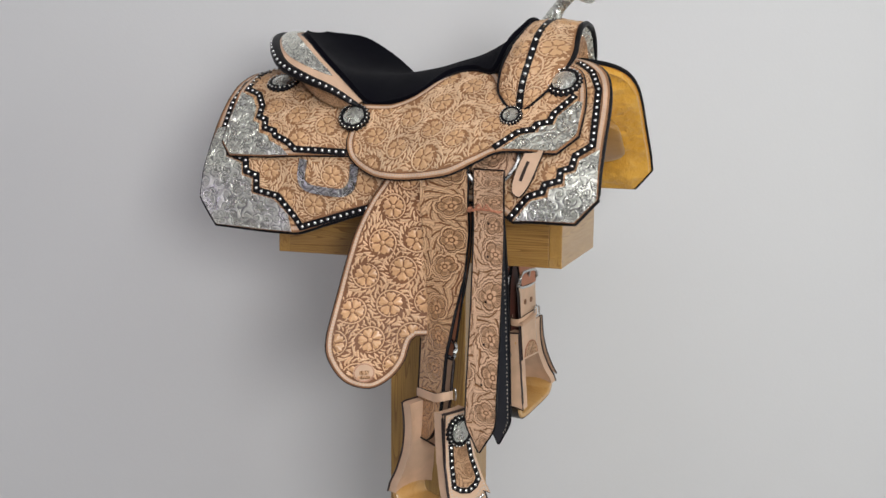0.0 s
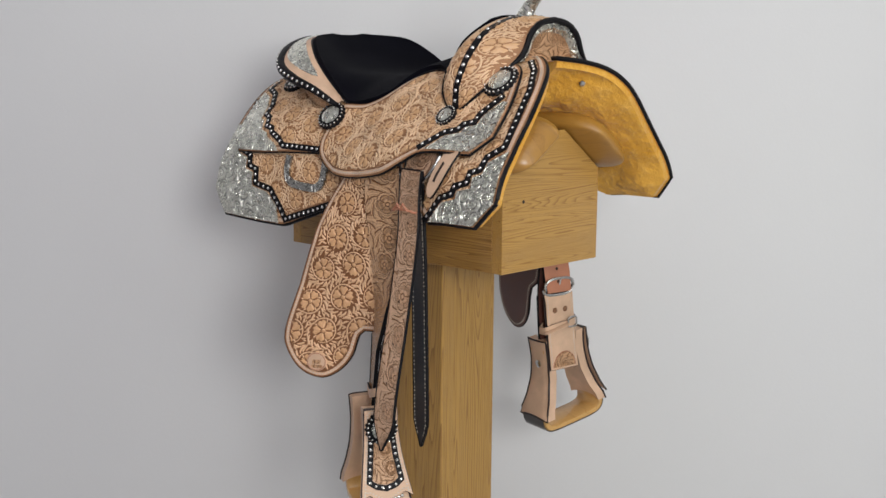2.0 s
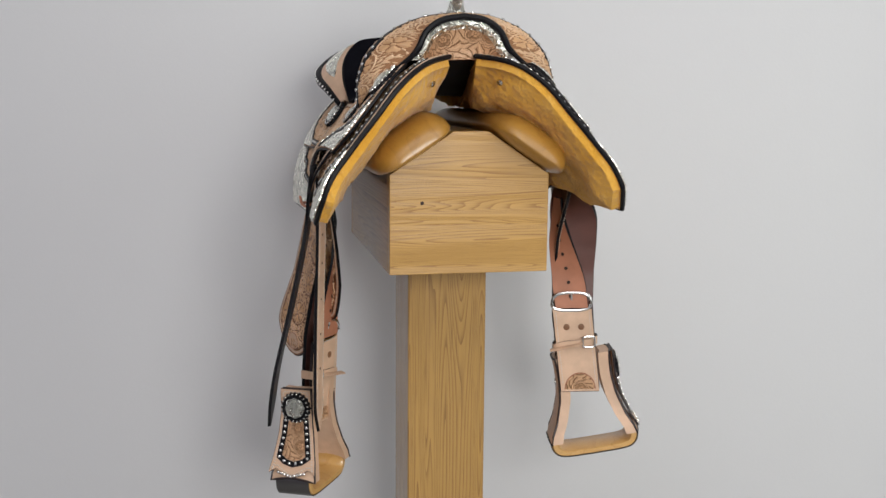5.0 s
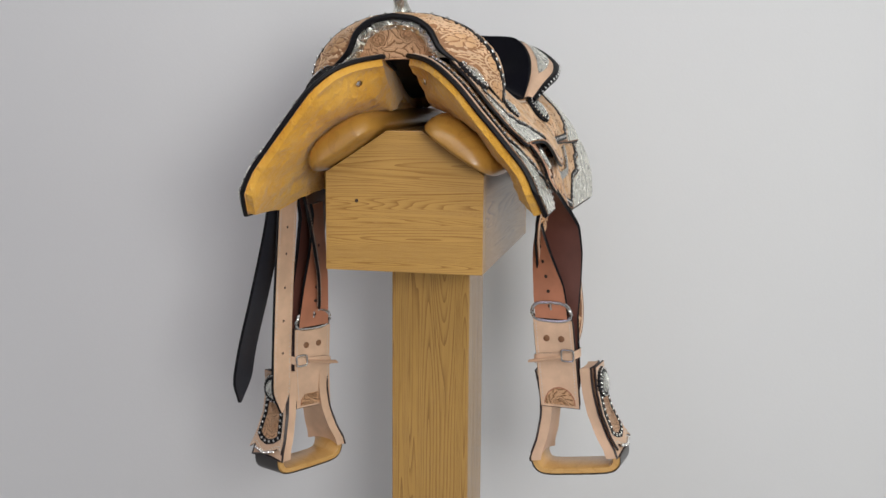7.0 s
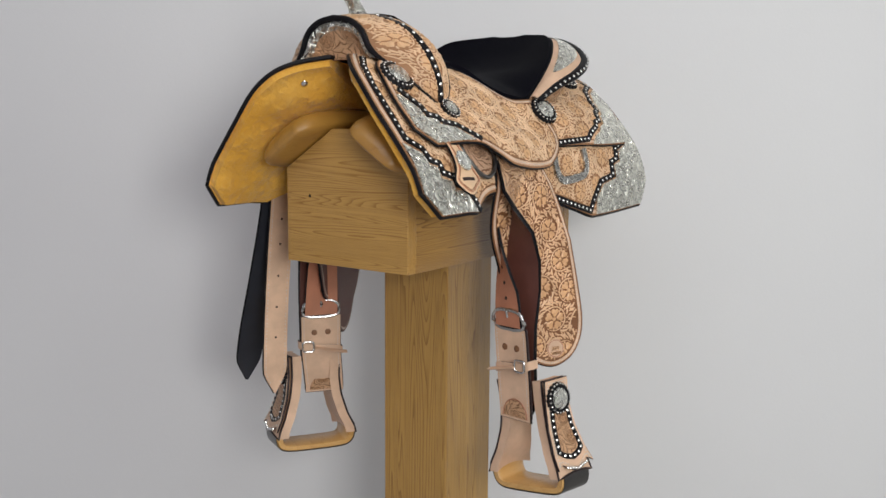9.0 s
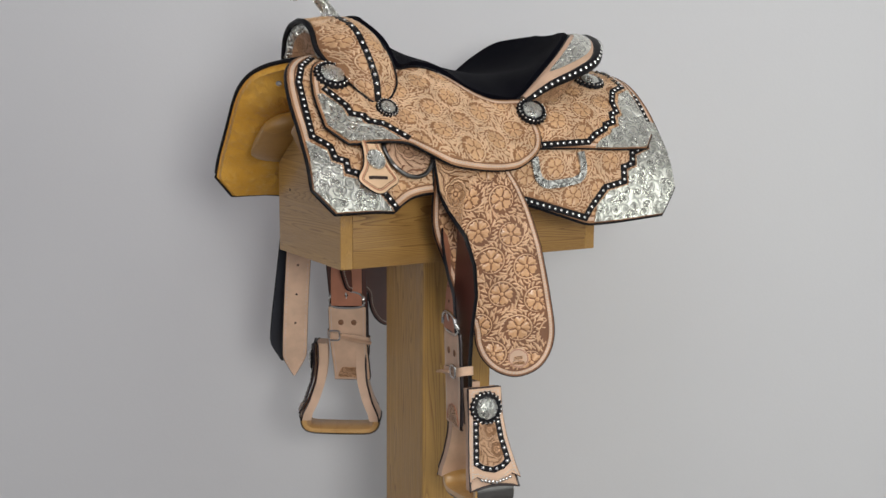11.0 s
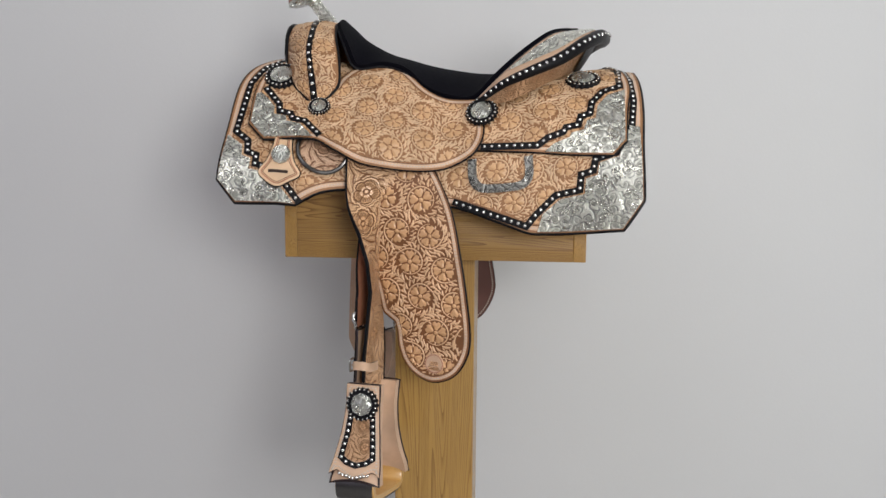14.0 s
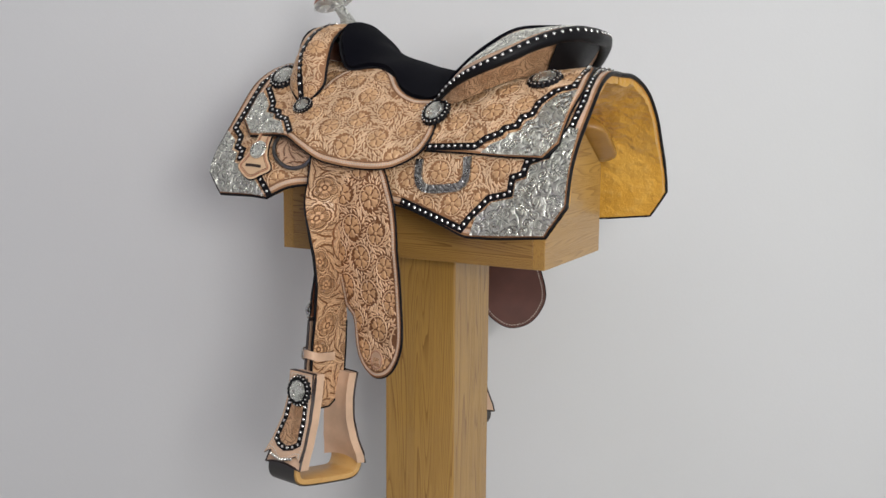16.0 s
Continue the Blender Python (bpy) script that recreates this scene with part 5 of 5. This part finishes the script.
for k in (12, 16, 20, 24, 28):
    spots += [(bpath[k] + Vector((-0.0002, -0.0006, 0)), (-0.36, -0.93, 0)), (kpath[k] + Vector((0.0016, 0.0041, 0)), (0.36, 0.93, 0))]
part("punched_holes", beads(spots, 0.0024, 0.25, 8), M_HOLE, billet, "row of punched holes")["kind"] = "stuff"
bm = bmesh.new()
for sgn in (0, -1):
    for k in range(len(krows) - 2):
        for f in (0.0, 0.5):
            a = krows[k][sgn].lerp(krows[k + 1][sgn], f).lerp(kpath[k], 0.2)
            for off in (-0.0005, 0.0045):
                m = Matrix.Translation(a + Vector((0.36, 0.93, 0)) * off) @ Matrix.Diagonal((0.0005, 0.0006, 0.0013, 1))
                bmesh.ops.create_cube(bm, size=2.0, matrix=m)
part("stitching", bm, M_THREAD, back, "pale stitches along both edges", False)["kind"] = "stuff"
# thong tied round the billet
c = Vector((.1735, -.252, -.181))
ring = [c + Vector((math.copysign(abs(math.cos(a)) ** 0.5, math.cos(a)) * 0.028, math.sin(a) * 0.011 + 0.003, 0.002 * math.sin(3 * a))) for a in [k / 28 * math.tau for k in range(28)]]
thong = part("thong", tube(ring, 0.0022, 6, True), M_RED, SADDLE, "brown leather thong tied round the billet")
for sgn in (-1, 1):
    part("thong_end", tube([c + Vector((0, -.009, 0.001)), c + Vector((sgn * 0.006, -.010, 0.011)), c + Vector((sgn * 0.016, -.008, -0.001))], 0.0020, 6), M_RED, thong)

for flank_side in (-1, 1):
    place = on_flank(flank_side, 0.0)
    ring = [place(.176 + 0.043 * math.cos(a), .287 + 0.043 * math.sin(a), -0.001 if flank_side > 0 else 0.001) for a in [k / 36 * math.tau for k in range(36)]]
    part("rigging_ring", tube(ring, 0.0036, 8, True), M_STEEL if flank_side < 0 else M_DARKMETAL, SADDLE, "round rigging ring showing under the jockey")
    disc = [(.176 + 0.039 * math.cos(k / 30 * math.tau), .287 + 0.039 * math.sin(k / 30 * math.tau)) for k in range(30)]
    part("rigging_leather", sheet(disc, on_flank(flank_side, -0.0045), 0.003, 0.016, flank_side < 0), [M_TOOL_DARK] * 3, SADDLE, "tooled leather inside the rigging ring")

# latigo keeper on the near side: shield-shaped tab with an oval silver mount and a slot
place = on_flank(1, 0.004)
TAB = [(.258, .262, 1), (.259, .290), (.266, .318), (.279, .340), (.268, .353), (.247, .364), (.226, .353), (.210, .340), (.222, .318), (.228, .290), (.229, .262, 1)]
ol = hermite(TAB, True, 0.005)
tab = part("latigo_keeper", sheet(ol, place, 0.004, 0.014), [M_CARVE, M_PLAIN, M_BLACK], SADDLE, "shield-shaped leather strap keeper with silver mount")
part("edge_binding", edge_tube(ol, place, 0.0018, -0.002), M_BLACK, tab)
part("carved_border", tube([place(p.x, p.y, 0.0002) for p in inset(ol, 0.005)], 0.0010, 5, True), M_RED, tab)
part("carved_border", tube([place(p.x, p.y, 0.0002) for p in inset(ol, 0.0075)], 0.0006, 5, True), M_GROOVE, tab)
slot = [(.262, .336), (.262, .341), (.230, .341), (.230, .336)]
part("slot", sheet(slot, on_flank(1, 0.0046), 0.001, 0.02), [M_HOLE] * 3, tab, "dark strap slot")
mount = [place(.244 + 0.0, .309, 0.0005)]
nrm = place(.244, .309, 0.01) - place(.244, .309, 0)
rows = []
fm = Matrix.Translation(mount[0]) @ nrm.to_track_quat("Z", "X").to_matrix().to_4x4()
for r, h in ((0.0175, 0), (0.0175, 0.002), (0.0155, 0.0038), (0.0140, 0.003), (0.002, 0.0045)):
    rows.append([fm @ Vector((r * math.cos(k / 32 * math.tau), r * 0.92 * math.sin(k / 32 * math.tau), h)) for k in range(32)])
part("silver_mount", loft(rows, True, caps=True), M_CONCHO, tab, "oval polished silver mount")

# slotted hanger on the off side
place = on_flank(-1, 0.005)
HANG = [(.262, .250, 1), (.256, .290), (.246, .330), (.231, .352), (.219, .344), (.218, .326), (.226, .290), (.238, .250, 1)]
ol = hermite(HANG, True, 0.005)
hang = part("strap_hanger", sheet(ol, place, 0.004, 0.014, True), [M_PLAIN, M_PLAIN, M_BLACK], SADDLE, "leaf-shaped leather hanger with a slot")
part("edge_binding", edge_tube(ol, place, 0.0018, -0.002), M_BLACK, hang)
part("slot", sheet([(.2405, .296), (.2355, .294), (.2275, .326), (.2325, .328)], on_flank(-1, 0.0056), 0.001, 0.02, True), [M_HOLE] * 3, hang, "dark strap slot")

# rivets that pin the lining at the gullet
for flank_side in (-1, 1):
    p = flank_point(.290, .075)
    q = p - flank_normal(.290, .075) * 0.046
    part("lining_rivet", beads([(Vector((q.x, q.y * flank_side, q.z)), Vector((0.5, -flank_side * 0.7, -0.5)))], 0.006, 0.4, 10), M_STEEL, SADDLE, "small nickel screw in the lining")


# ---- the turning of stand and saddle ----
SEAT_POSE = pose(0, -0.0105, 0, 0, 0, -1.3) @ pose(0, 0, 0, 1.8, 0, 0)


def motions():
    times = [k * 0.5 for k in range(33)]
    turn = [(t, pose(0, 0, 1.25, 0, 0, -(19.709 + 11.7745 * t))) for t in times]
    walk(STAND, turn)
    walk(SADDLE, [(t, m @ SEAT_POSE) for t, m in turn])


motions()
